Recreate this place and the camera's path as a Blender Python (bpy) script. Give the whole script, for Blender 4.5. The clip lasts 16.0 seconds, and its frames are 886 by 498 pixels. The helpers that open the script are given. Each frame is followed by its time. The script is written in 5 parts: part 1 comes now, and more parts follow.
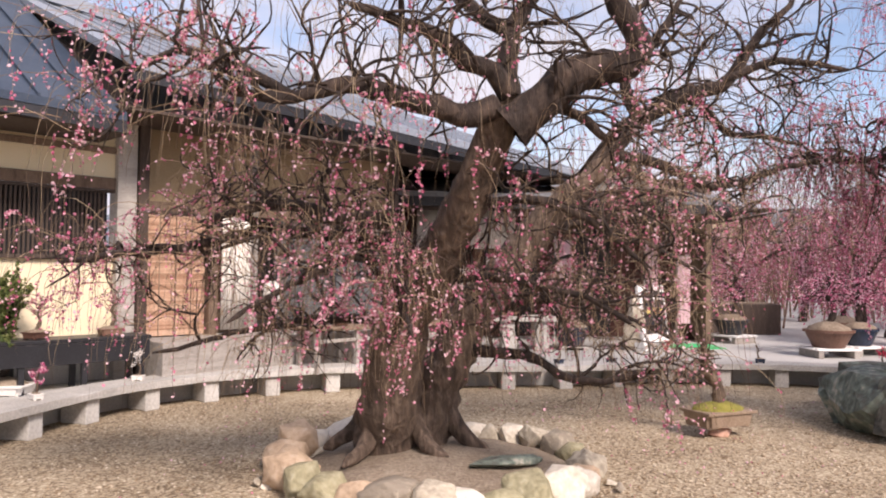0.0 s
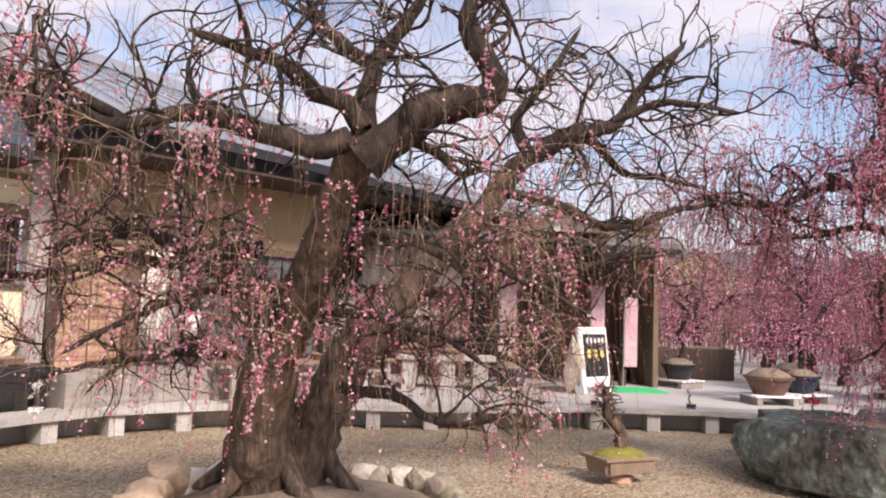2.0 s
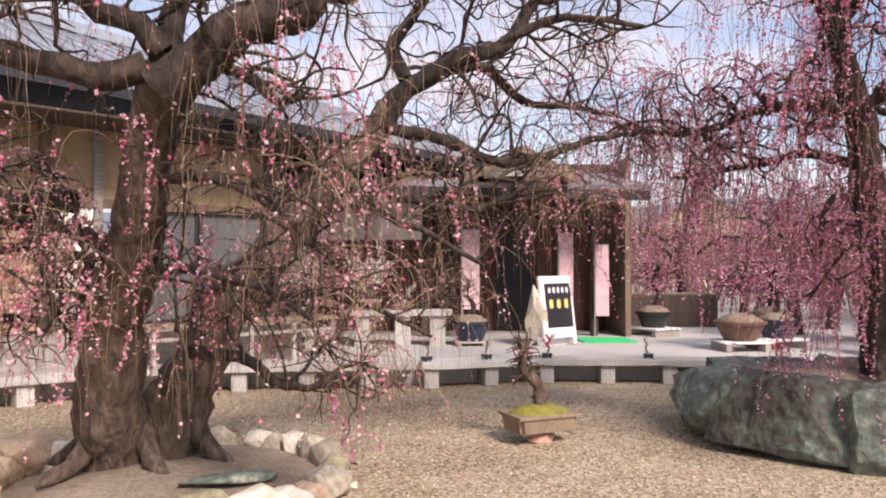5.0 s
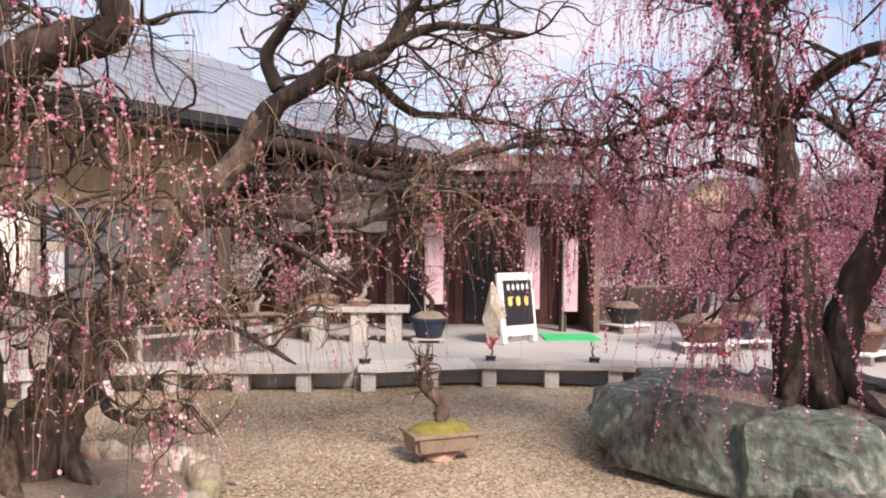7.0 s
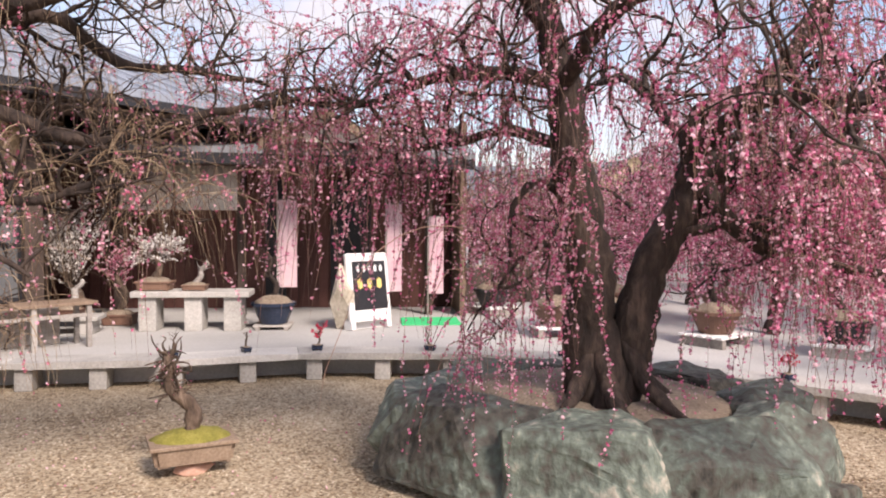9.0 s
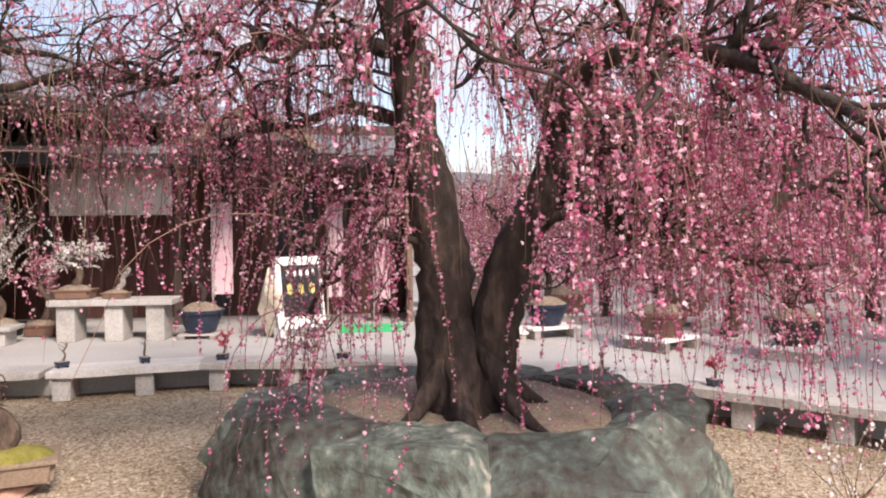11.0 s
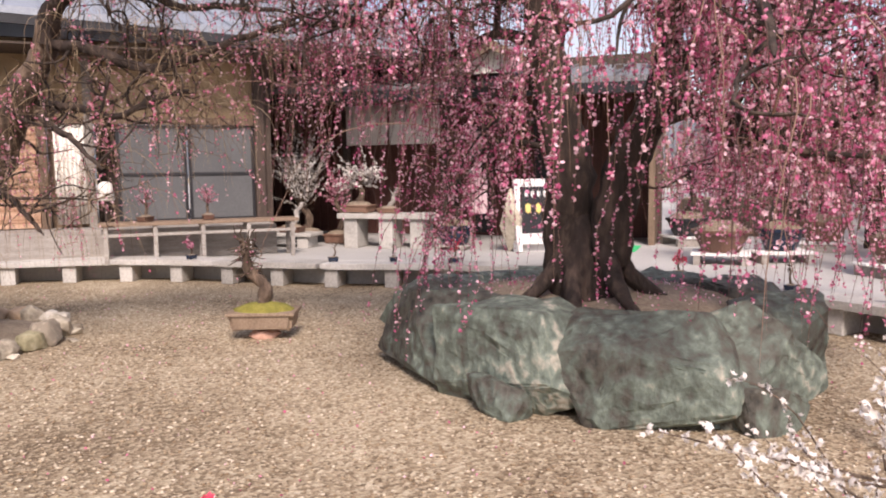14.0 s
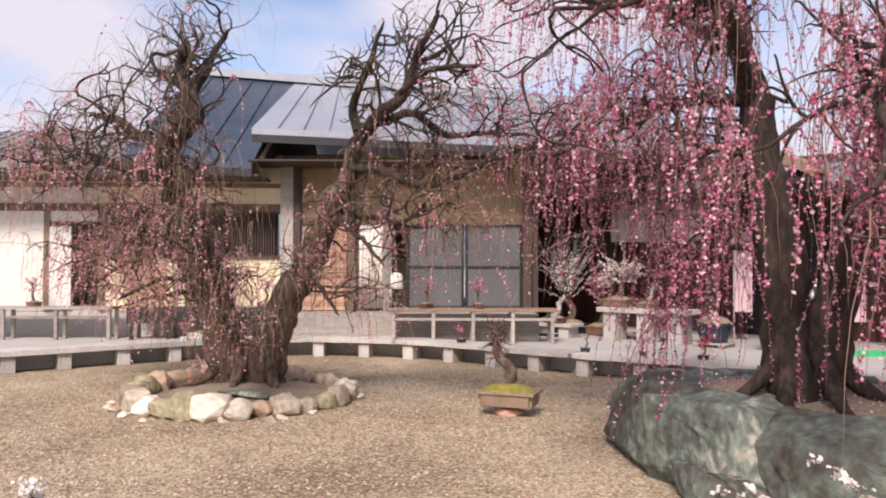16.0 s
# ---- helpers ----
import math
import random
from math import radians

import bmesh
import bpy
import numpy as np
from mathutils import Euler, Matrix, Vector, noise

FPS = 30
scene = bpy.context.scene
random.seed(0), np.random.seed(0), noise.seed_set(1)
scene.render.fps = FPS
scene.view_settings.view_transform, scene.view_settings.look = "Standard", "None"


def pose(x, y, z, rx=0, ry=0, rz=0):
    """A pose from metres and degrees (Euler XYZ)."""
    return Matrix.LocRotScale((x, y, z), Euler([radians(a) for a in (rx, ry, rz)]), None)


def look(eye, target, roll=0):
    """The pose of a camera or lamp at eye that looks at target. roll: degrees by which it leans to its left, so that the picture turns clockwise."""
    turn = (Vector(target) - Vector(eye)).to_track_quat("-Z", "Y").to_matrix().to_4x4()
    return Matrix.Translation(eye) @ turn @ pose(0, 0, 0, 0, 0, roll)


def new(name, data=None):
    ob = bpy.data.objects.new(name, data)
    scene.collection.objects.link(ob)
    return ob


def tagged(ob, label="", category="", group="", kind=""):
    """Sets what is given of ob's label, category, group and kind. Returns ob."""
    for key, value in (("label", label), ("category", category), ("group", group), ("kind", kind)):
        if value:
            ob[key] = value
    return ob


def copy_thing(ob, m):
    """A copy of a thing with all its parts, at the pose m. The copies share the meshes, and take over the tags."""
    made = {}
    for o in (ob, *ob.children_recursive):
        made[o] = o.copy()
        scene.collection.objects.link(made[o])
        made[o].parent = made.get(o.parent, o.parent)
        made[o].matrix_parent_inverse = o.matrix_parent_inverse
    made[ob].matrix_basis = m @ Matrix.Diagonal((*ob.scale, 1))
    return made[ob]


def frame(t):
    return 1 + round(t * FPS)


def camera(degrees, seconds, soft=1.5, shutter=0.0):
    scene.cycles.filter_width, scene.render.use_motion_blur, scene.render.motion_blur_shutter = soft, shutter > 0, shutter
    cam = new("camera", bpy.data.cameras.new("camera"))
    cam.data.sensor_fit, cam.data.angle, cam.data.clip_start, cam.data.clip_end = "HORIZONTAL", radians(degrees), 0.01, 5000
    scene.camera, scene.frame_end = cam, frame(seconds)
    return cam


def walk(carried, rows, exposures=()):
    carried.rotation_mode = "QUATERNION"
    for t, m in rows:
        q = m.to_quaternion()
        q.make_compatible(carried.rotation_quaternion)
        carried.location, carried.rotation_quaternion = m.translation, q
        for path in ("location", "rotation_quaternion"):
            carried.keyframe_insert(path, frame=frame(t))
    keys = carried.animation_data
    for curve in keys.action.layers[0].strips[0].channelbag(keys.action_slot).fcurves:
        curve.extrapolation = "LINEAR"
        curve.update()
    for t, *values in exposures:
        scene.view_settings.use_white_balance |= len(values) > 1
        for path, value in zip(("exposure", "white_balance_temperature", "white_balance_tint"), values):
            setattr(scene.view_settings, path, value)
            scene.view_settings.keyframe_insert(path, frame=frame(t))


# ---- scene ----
# Path of the walk: seconds, eye, target, roll
cam = camera(60.3, 16.0, 2.0)
PATH = [
    (0, (0.025, 0.723, 1.282), (0.139, 2.719, 1.339), 0.7),
    (0.5, (0.244, 0.735, 1.281), (0.301, 2.734, 1.306), 0.2),
    (1, (0.441, 0.75, 1.277), (0.495, 2.749, 1.31), 0.3),
    (1.5, (0.615, 0.767, 1.276), (0.741, 2.757, 1.43), 1.5),
    (2, (0.759, 0.773, 1.286), (0.888, 2.763, 1.444), 2.0),
    (2.5, (0.88, 0.8, 1.282), (0.983, 2.795, 1.381), 0.8),
    (3, (1.005, 0.865, 1.265), (1.121, 2.86, 1.339), 0.4),
    (3.5, (1.155, 0.94, 1.254), (1.296, 2.935, 1.288), 0.1),
    (4, (1.333, 1.027, 1.261), (1.446, 3.023, 1.283), 0.6),
    (4.5, (1.505, 1.116, 1.263), (1.568, 3.115, 1.287), 0.6),
    (5, (1.665, 1.246, 1.264), (1.747, 3.244, 1.305), 0.0),
    (6.15, (2.135, 1.37, 1.41), (2.19, 3.37, 1.41), 0.3),
    (7.3, (2.706, 1.458, 1.533), (2.668, 3.457, 1.482), 0.5),
    (7.5, (2.817, 1.507, 1.531), (2.722, 3.503, 1.438), 0.0),
    (8, (3.088, 1.678, 1.503), (2.985, 3.668, 1.335), -0.6),
    (8.5, (3.372, 1.89, 1.547), (3.423, 3.886, 1.419), -0.5),
    (9, (3.69, 2.055, 1.529), (3.862, 4.046, 1.45), 0.3),
    (9.5, (3.958, 2.155, 1.531), (4.227, 4.136, 1.474), 0.7),
    (10, (4.183, 2.347, 1.512), (4.533, 4.316, 1.491), -0.5),
    (11.15, (4.74, 2.5, 1.4), (4.83, 4.497, 1.34), -0.6),
    (12.3, (5.248, 2.37, 1.267), (5.066, 4.359, 1.164), -0.7),
    (12.5, (5.334, 2.304, 1.26), (5.067, 4.282, 1.142), -1.1),
    (13, (5.505, 2.161, 1.243), (5.164, 4.122, 1.046), -0.5),
    (13.5, (5.613, 2.041, 1.212), (5.261, 3.99, 0.936), 0.5),
    (14, (5.792, 1.915, 1.216), (5.098, 3.78, 1.014), -0.7),
    (14.5, (5.985, 1.791, 1.23), (5.041, 3.551, 1.138), -1.0),
    (15, (6.112, 1.669, 1.231), (5.019, 3.343, 1.19), -1.3),
    (15.5, (6.286, 1.576, 1.236), (5.052, 3.15, 1.23), -0.8),
    (16, (6.46, 1.513, 1.267), (5.129, 3.005, 1.307), 0.2),
]
EXPO = [(0, 0.54, 6900, 22), (5, 0.6, 6900, 22), (9, 0.66, 6900, 21), (12.5, 0.6, 6900, 22), (16, 0.44, 6900, 23)]
walk(cam, [(t, look(e, a, r)) for t, e, a, r in PATH], EXPO)

# ---- light ----
SUN_EL, SUN_AZ = radians(42), radians(152)
world = bpy.data.worlds.new("sky")
scene.world = world
world.use_nodes = True
wn, wl = world.node_tree.nodes, world.node_tree.links
wn.clear()
w_out = wn.new("ShaderNodeOutputWorld")
w_bg = wn.new("ShaderNodeBackground")
w_bg.inputs[1].default_value = 0.14
sky = wn.new("ShaderNodeTexSky")
sky.sky_type, sky.sun_disc = "NISHITA", False
sky.sun_elevation, sky.sun_rotation = SUN_EL, SUN_AZ
w_tc = wn.new("ShaderNodeTexCoord")
w_map = wn.new("ShaderNodeMapping")
w_map.inputs["Scale"].default_value = (1.0, 1.0, 2.6)
w_ns = wn.new("ShaderNodeTexNoise")
w_ns.inputs["Scale"].default_value, w_ns.inputs["Detail"].default_value = 2.6, 6.0
w_rp = wn.new("ShaderNodeValToRGB")
w_rp.color_ramp.elements[0].position, w_rp.color_ramp.elements[1].position = 0.40, 0.58
w_mx = wn.new("ShaderNodeMixRGB")
w_mx.inputs[2].default_value = (4.1, 4.3, 4.85, 1)
wl.new(w_tc.outputs["Generated"], w_map.inputs[0])
wl.new(w_map.outputs[0], w_ns.inputs["Vector"])
wl.new(w_ns.outputs[0], w_rp.inputs[0])
wl.new(w_rp.outputs[0], w_mx.inputs[0])
wl.new(sky.outputs[0], w_mx.inputs[1])
wl.new(w_mx.outputs[0], w_bg.inputs[0])
wl.new(w_bg.outputs[0], w_out.inputs[0])
sun = new("sun", bpy.data.lights.new("sun", "SUN"))
sun.data.energy, sun.data.angle, sun.data.color = 3.5, radians(14), (1.0, 0.94, 0.86)
sun.matrix_world = look((0, 0, 20), (20 * math.sin(SUN_AZ) * -1 * math.cos(SUN_EL), -20 * math.cos(SUN_AZ) * math.cos(SUN_EL), 20 - 20 * math.sin(SUN_EL)))


# ---- materials ----
def material(name, stops, scale=8.0, rough=0.8, bump=0.3, metal=0.0, fine=60.0, kind="noise", stretch=(1, 1, 1), spec=0.4, depth=0.01, island=0.0, objrand=0.0, trans=0.0, span=0.20):
    """A surface whose colour runs through stops by coarse and fine grain, with relief."""
    m = bpy.data.materials.new(name)
    m.use_nodes = True
    n, l = m.node_tree.nodes, m.node_tree.links
    b = n["Principled BSDF"]
    tc = n.new("ShaderNodeTexCoord")
    mp = n.new("ShaderNodeMapping")
    mp.inputs["Scale"].default_value = stretch
    l.new(tc.outputs["Object"], mp.inputs[0])
    a = n.new("ShaderNodeTexNoise")
    a.inputs["Scale"].default_value, a.inputs["Detail"].default_value = scale, 7.0
    a.inputs["Roughness"].default_value = 0.65
    if kind == "cells":
        f = n.new("ShaderNodeTexVoronoi")
        f.inputs["Scale"].default_value = fine
        fo = f.outputs["Color"]
        fh = f.outputs["Distance"]
        l.new(mp.outputs[0], f.inputs["Vector"])
    else:
        f = n.new("ShaderNodeTexNoise")
        f.inputs["Scale"].default_value, f.inputs["Detail"].default_value = fine, 4.0
        fo = f.outputs[0]
        fh = f.outputs[0]
        l.new(mp.outputs[0], f.inputs["Vector"])
    l.new(mp.outputs[0], a.inputs["Vector"])
    mix = n.new("ShaderNodeMixRGB")
    mix.inputs[0].default_value = 0.45
    l.new(a.outputs[0], mix.inputs[1])
    l.new(fo, mix.inputs[2])
    src = mix.outputs[0]
    bw = n.new("ShaderNodeRGBToBW")
    l.new(src, bw.inputs[0])
    val = bw.outputs[0]
    for amount, sort in ((island, "ShaderNodeNewGeometry"), (objrand, "ShaderNodeObjectInfo")):
        if amount:
            g = n.new(sort)
            ma = n.new("ShaderNodeMath")
            ma.operation = "MULTIPLY_ADD"
            ma.inputs[1].default_value, = (amount,)
            l.new(g.outputs["Random Per Island" if sort.endswith("Geometry") else "Random"], ma.inputs[0])
            sb = n.new("ShaderNodeMath")
            sb.operation = "SUBTRACT"
            sb.inputs[1].default_value = amount / 2
            l.new(val, sb.inputs[0])
            l.new(sb.outputs[0], ma.inputs[2])
            val = ma.outputs[0]
    rp = n.new("ShaderNodeValToRGB")
    els = rp.color_ramp.elements
    lo, hi = 0.5 - span, 0.5 + span
    for i, c in enumerate(stops):
        p = lo + (hi - lo) * i / max(1, len(stops) - 1)
        e = els[i] if i < 2 else els.new(p)
        e.position, e.color = p, (*c, 1)
    l.new(val, rp.inputs[0])
    l.new(rp.outputs[0], b.inputs["Base Color"])
    b.inputs["Roughness"].default_value, b.inputs["Metallic"].default_value = rough, metal
    b.inputs["Specular IOR Level"].default_value = spec
    if bump:
        bp = n.new("ShaderNodeBump")
        bp.inputs["Strength"].default_value, bp.inputs["Distance"].default_value = bump, depth
        ad = n.new("ShaderNodeMath")
        ad.operation = "ADD"
        l.new(a.outputs[0], ad.inputs[0])
        l.new(fh, ad.inputs[1])
        l.new(ad.outputs[0], bp.inputs["Height"])
        l.new(bp.outputs[0], b.inputs["Normal"])
    if trans:
        t = n.new("ShaderNodeBsdfTranslucent")
        l.new(rp.outputs[0], t.inputs[0])
        ms = n.new("ShaderNodeMixShader")
        ms.inputs[0].default_value = trans
        o = n["Material Output"]
        l.new(b.outputs[0], ms.inputs[1])
        l.new(t.outputs[0], ms.inputs[2])
        l.new(ms.outputs[0], o.inputs[0])
    return m


M = dict(
    gravel=material("gravel", [(0.135, 0.095, 0.058), (0.275, 0.208, 0.134), (0.40, 0.322, 0.218), (0.54, 0.455, 0.33)], 0.8, 0.95, 0.6, fine=60, kind="cells", depth=0.015, span=0.18),
    pebble=material("pebble", [(0.26, 0.18, 0.11), (0.46, 0.36, 0.24), (0.68, 0.58, 0.45)], 3, 0.9, 0.2, island=0.6),
    concrete=material("concrete", [(0.33, 0.32, 0.30), (0.42, 0.41, 0.39), (0.52, 0.51, 0.485)], 0.6, 0.85, 0.2, fine=40),
    slab=material("slab_stone", [(0.30, 0.285, 0.26), (0.44, 0.42, 0.385), (0.60, 0.58, 0.54)], 3, 0.85, 0.35, fine=50, objrand=0.25),
    rock=material("pale_rock", [(0.26, 0.22, 0.17), (0.50, 0.44, 0.34), (0.72, 0.66, 0.56)], 3.0, 0.9, 0.6, fine=26, objrand=0.5, depth=0.02),
    tanrock=material("tan_rock", [(0.32, 0.23, 0.15), (0.52, 0.38, 0.26), (0.62, 0.50, 0.38)], 3.0, 0.9, 0.5, fine=26, depth=0.02),
    mossrock=material("moss_rock", [(0.16, 0.14, 0.08), (0.32, 0.29, 0.18), (0.48, 0.44, 0.32)], 3.0, 0.9, 0.5, fine=26, depth=0.02),
    green=material("green_stone", [(0.032, 0.032, 0.028), (0.085, 0.078, 0.064), (0.105, 0.125, 0.103), (0.175, 0.215, 0.175), (0.42, 0.39, 0.32)], 2.2, 0.75, 0.55, fine=15, objrand=0.14, depth=0.05, stretch=(1.2, 1.0, 0.85), span=0.16),
    soil=material("soil", [(0.13, 0.095, 0.065), (0.26, 0.205, 0.15), (0.42, 0.35, 0.27)], 3, 0.95, 0.9, fine=45, depth=0.02),
    moss=material("moss", [(0.10, 0.10, 0.02), (0.22, 0.20, 0.04), (0.34, 0.30, 0.08)], 12, 0.95, 0.8, fine=120),
    # Silhouette against the sky put into this bark; bark_pale is the lit trunk tone
    bark=material("bark", [(0.010, 0.008, 0.007), (0.040, 0.028, 0.023), (0.125, 0.088, 0.068)], 7, 0.92, 1.0, fine=24, stretch=(1, 1, 0.35), depth=0.03),
    bark_pale=material("bark_pale", [(0.034, 0.024, 0.018), (0.115, 0.080, 0.058), (0.26, 0.19, 0.14)], 6, 0.92, 1.0, fine=24, stretch=(1, 1, 0.35), depth=0.03),
    twig=material("twig", [(0.10, 0.055, 0.05), (0.19, 0.105, 0.085), (0.32, 0.20, 0.15)], 2, 0.8, 0, island=0.5),
    twig_tan=material("twig_tan", [(0.10, 0.065, 0.045), (0.24, 0.16, 0.10), (0.42, 0.32, 0.21)], 2, 0.8, 0, island=0.5),
    pink=material("pink_blossom", [(0.60, 0.14, 0.25), (0.80, 0.33, 0.45), (0.88, 0.60, 0.66)], 2, 0.6, 0, island=0.75, trans=0.35),
    deep_pink=material("deep_pink_blossom", [(0.52, 0.10, 0.22), (0.78, 0.28, 0.43), (0.88, 0.58, 0.66)], 2, 0.6, 0, island=0.75, trans=0.35),
    white=material("white_blossom", [(0.72, 0.66, 0.60), (0.84, 0.80, 0.76), (0.90, 0.87, 0.84)], 2, 0.6, 0, island=0.5, trans=0.3),
    red=material("red_blossom", [(0.50, 0.03, 0.07), (0.72, 0.06, 0.12), (0.80, 0.15, 0.22)], 2, 0.6, 0, island=0.5, trans=0.3),
    leaf=material("leaf", [(0.05, 0.08, 0.02), (0.11, 0.14, 0.04), (0.20, 0.22, 0.07)], 3, 0.7, 0, island=0.5, trans=0.3),
    cream=material("cream_plaster", [(0.74, 0.63, 0.42), (0.80, 0.69, 0.48), (0.85, 0.75, 0.55)], 1.2, 0.9, 0.1, fine=90),
    white_wall=material("white_plaster", [(0.60, 0.57, 0.52), (0.70, 0.67, 0.61), (0.78, 0.75, 0.70)], 1.0, 0.9, 0.1, fine=90),
    ochre=material("ochre_plaster", [(0.26, 0.19, 0.11), (0.34, 0.25, 0.15), (0.42, 0.32, 0.20)], 1.0, 0.9, 0.15, fine=80),
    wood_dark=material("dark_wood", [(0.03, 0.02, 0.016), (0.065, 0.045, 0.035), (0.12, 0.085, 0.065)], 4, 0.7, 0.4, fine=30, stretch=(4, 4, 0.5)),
    wood=material("brown_wood", [(0.10, 0.065, 0.045), (0.19, 0.13, 0.09), (0.28, 0.20, 0.14)], 4, 0.75, 0.4, fine=30, stretch=(4, 4, 0.5), objrand=0.3),
    wood_grey=material("grey_wood", [(0.18, 0.16, 0.14), (0.32, 0.29, 0.26), (0.46, 0.43, 0.39)], 4, 0.85, 0.4, fine=30, stretch=(0.5, 4, 4), objrand=0.3),
    red_wood=material("red_wood", [(0.07, 0.028, 0.022), (0.12, 0.05, 0.04), (0.18, 0.085, 0.065)], 3, 0.75, 0.3, fine=30, stretch=(4, 4, 0.5), objrand=0.3),
    reed=material("reed", [(0.34, 0.19, 0.12), (0.50, 0.30, 0.20), (0.62, 0.42, 0.30)], 5, 0.8, 0.2, fine=60, objrand=0.4),
    shutter=material("dark_shutter", [(0.075, 0.078, 0.08), (0.105, 0.108, 0.11), (0.14, 0.143, 0.145)], 1.0, 0.5, 0.1, fine=30),
    glass=material("window_glass", [(0.02, 0.022, 0.025), (0.03, 0.033, 0.037)], 1.0, 0.06, 0.0, spec=0.6),
    cloth=material("white_cloth", [(0.62, 0.58, 0.52), (0.74, 0.71, 0.66), (0.82, 0.80, 0.76)], 3, 0.9, 0.2, fine=70),
    banner=material("pink_banner", [(0.58, 0.30, 0.38), (0.66, 0.44, 0.48), (0.70, 0.58, 0.56)], 2.2, 0.85, 0.1, fine=12),
    roof=material("roof_metal", [(0.22, 0.245, 0.285), (0.30, 0.33, 0.375), (0.38, 0.41, 0.45)], 0.8, 0.42, 0.15, metal=0.25, fine=30, stretch=(1, 1, 1)),
    # navy metal, with the shade on the left roof darkened into it
    navy=material("navy_roof_shaded", [(0.022, 0.035, 0.058), (0.040, 0.058, 0.088), (0.07, 0.09, 0.12)], 0.9, 0.5, 0.15, metal=0.1, fine=30),
    tile=material("roof_tile", [(0.09, 0.095, 0.10), (0.15, 0.155, 0.165), (0.22, 0.225, 0.235)], 2.0, 0.6, 0.2, fine=30, objrand=0.3),
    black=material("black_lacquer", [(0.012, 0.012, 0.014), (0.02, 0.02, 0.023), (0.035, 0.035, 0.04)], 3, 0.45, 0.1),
    ceramic=material("unglazed_pot", [(0.15, 0.10, 0.07), (0.25, 0.18, 0.125), (0.34, 0.26, 0.19)], 6, 0.7, 0.2, fine=60),
    brown_pot=material("brown_pot", [(0.10, 0.05, 0.035), (0.16, 0.085, 0.06), (0.22, 0.13, 0.09)], 6, 0.55, 0.15, fine=60, objrand=0.5),
    blue_pot=material("navy_glazed_pot", [(0.012, 0.018, 0.035), (0.02, 0.03, 0.055), (0.04, 0.05, 0.08)], 6, 0.25, 0.05),
    pinkstone=material("pink_stone", [(0.45, 0.25, 0.18), (0.60, 0.36, 0.27), (0.68, 0.46, 0.37)], 6, 0.85, 0.3, fine=50),
    mat_green=material("green_mat", [(0.02, 0.42, 0.14), (0.03, 0.52, 0.19), (0.05, 0.60, 0.25)], 4, 0.9, 0.3, fine=150),
    paint_white=material("white_paint", [(0.72, 0.71, 0.68), (0.80, 0.79, 0.77), (0.85, 0.84, 0.82)], 4, 0.6, 0.05),
    yellow=material("yellow_letter", [(0.70, 0.55, 0.16), (0.78, 0.62, 0.22)], 4, 0.6, 0),
    hill=material("far_hill", [(0.10, 0.125, 0.16), (0.14, 0.165, 0.20), (0.19, 0.21, 0.24)], 0.02, 1.0, 0.0, fine=0.15),
    brush=material("brown_brush", [(0.11, 0.065, 0.05), (0.20, 0.125, 0.095), (0.32, 0.22, 0.165)], 0.8, 0.95, 0, fine=5, island=0.5),
    yellow_wall=material("yellow_wall", [(0.58, 0.46, 0.28), (0.66, 0.54, 0.34), (0.72, 0.62, 0.42)], 1.0, 0.9, 0.1),
)


# ---- building blocks ----
def mesh_of(name, verts, faces, mats, smooth=False):
    """A mesh from an array of places and an array of faces with equal corner counts."""
    me = bpy.data.meshes.new(name)
    verts, faces = np.asarray(verts, np.float32), np.asarray(faces, np.int32)
    k = faces.shape[1]
    me.vertices.add(len(verts))
    me.vertices.foreach_set("co", verts.ravel())
    me.loops.add(faces.size)
    me.loops.foreach_set("vertex_index", faces.ravel())
    me.polygons.add(len(faces))
    me.polygons.foreach_set("loop_start", np.arange(0, faces.size, k, dtype=np.int32))
    if smooth:
        me.polygons.foreach_set("use_smooth", np.ones(len(faces), dtype=bool))
    me.update(calc_edges=True)
    me.materials.append(mats)
    return me


def thing(name, label, category, group="", kind="", at=None):
    ob = new(name)
    ob.empty_display_size = 0.1
    if at is not None:
        ob.matrix_basis = at
    return tagged(ob, label, category, group, kind)


def part(name, bm, mat, parent, label="", smooth=False):
    """Links a bmesh, or a finished mesh, as one object under a thing or part."""
    if isinstance(bm, bmesh.types.BMesh):
        me = bpy.data.meshes.new(name)
        bmesh.ops.recalc_face_normals(bm, faces=bm.faces)
        for f in bm.faces:
            f.smooth = smooth
        bm.to_mesh(me)
        bm.free()
        me.materials.append(M[mat])
    else:
        me = bm
    ob = new(name, me)
    ob.parent = parent
    return tagged(ob, label)


def piece(bm, mat, name="piece"):
    """A mesh that many alike pieces share."""
    me = bpy.data.meshes.new(name)
    bmesh.ops.recalc_face_normals(bm, faces=bm.faces)
    bm.to_mesh(me)
    bm.free()
    me.materials.append(M[mat])
    return me


def box(x0, x1, y0, y1, z0, z1, bevel=0.0):
    bm = bmesh.new()
    bmesh.ops.create_cube(bm, size=1, matrix=Matrix.Translation(((x0 + x1) / 2, (y0 + y1) / 2, (z0 + z1) / 2)) @ Matrix.Diagonal((x1 - x0, y1 - y0, z1 - z0, 1)))
    if bevel:
        bmesh.ops.bevel(bm, geom=bm.edges[:], offset=bevel, segments=2, affect="EDGES", profile=0.6)
    return bm


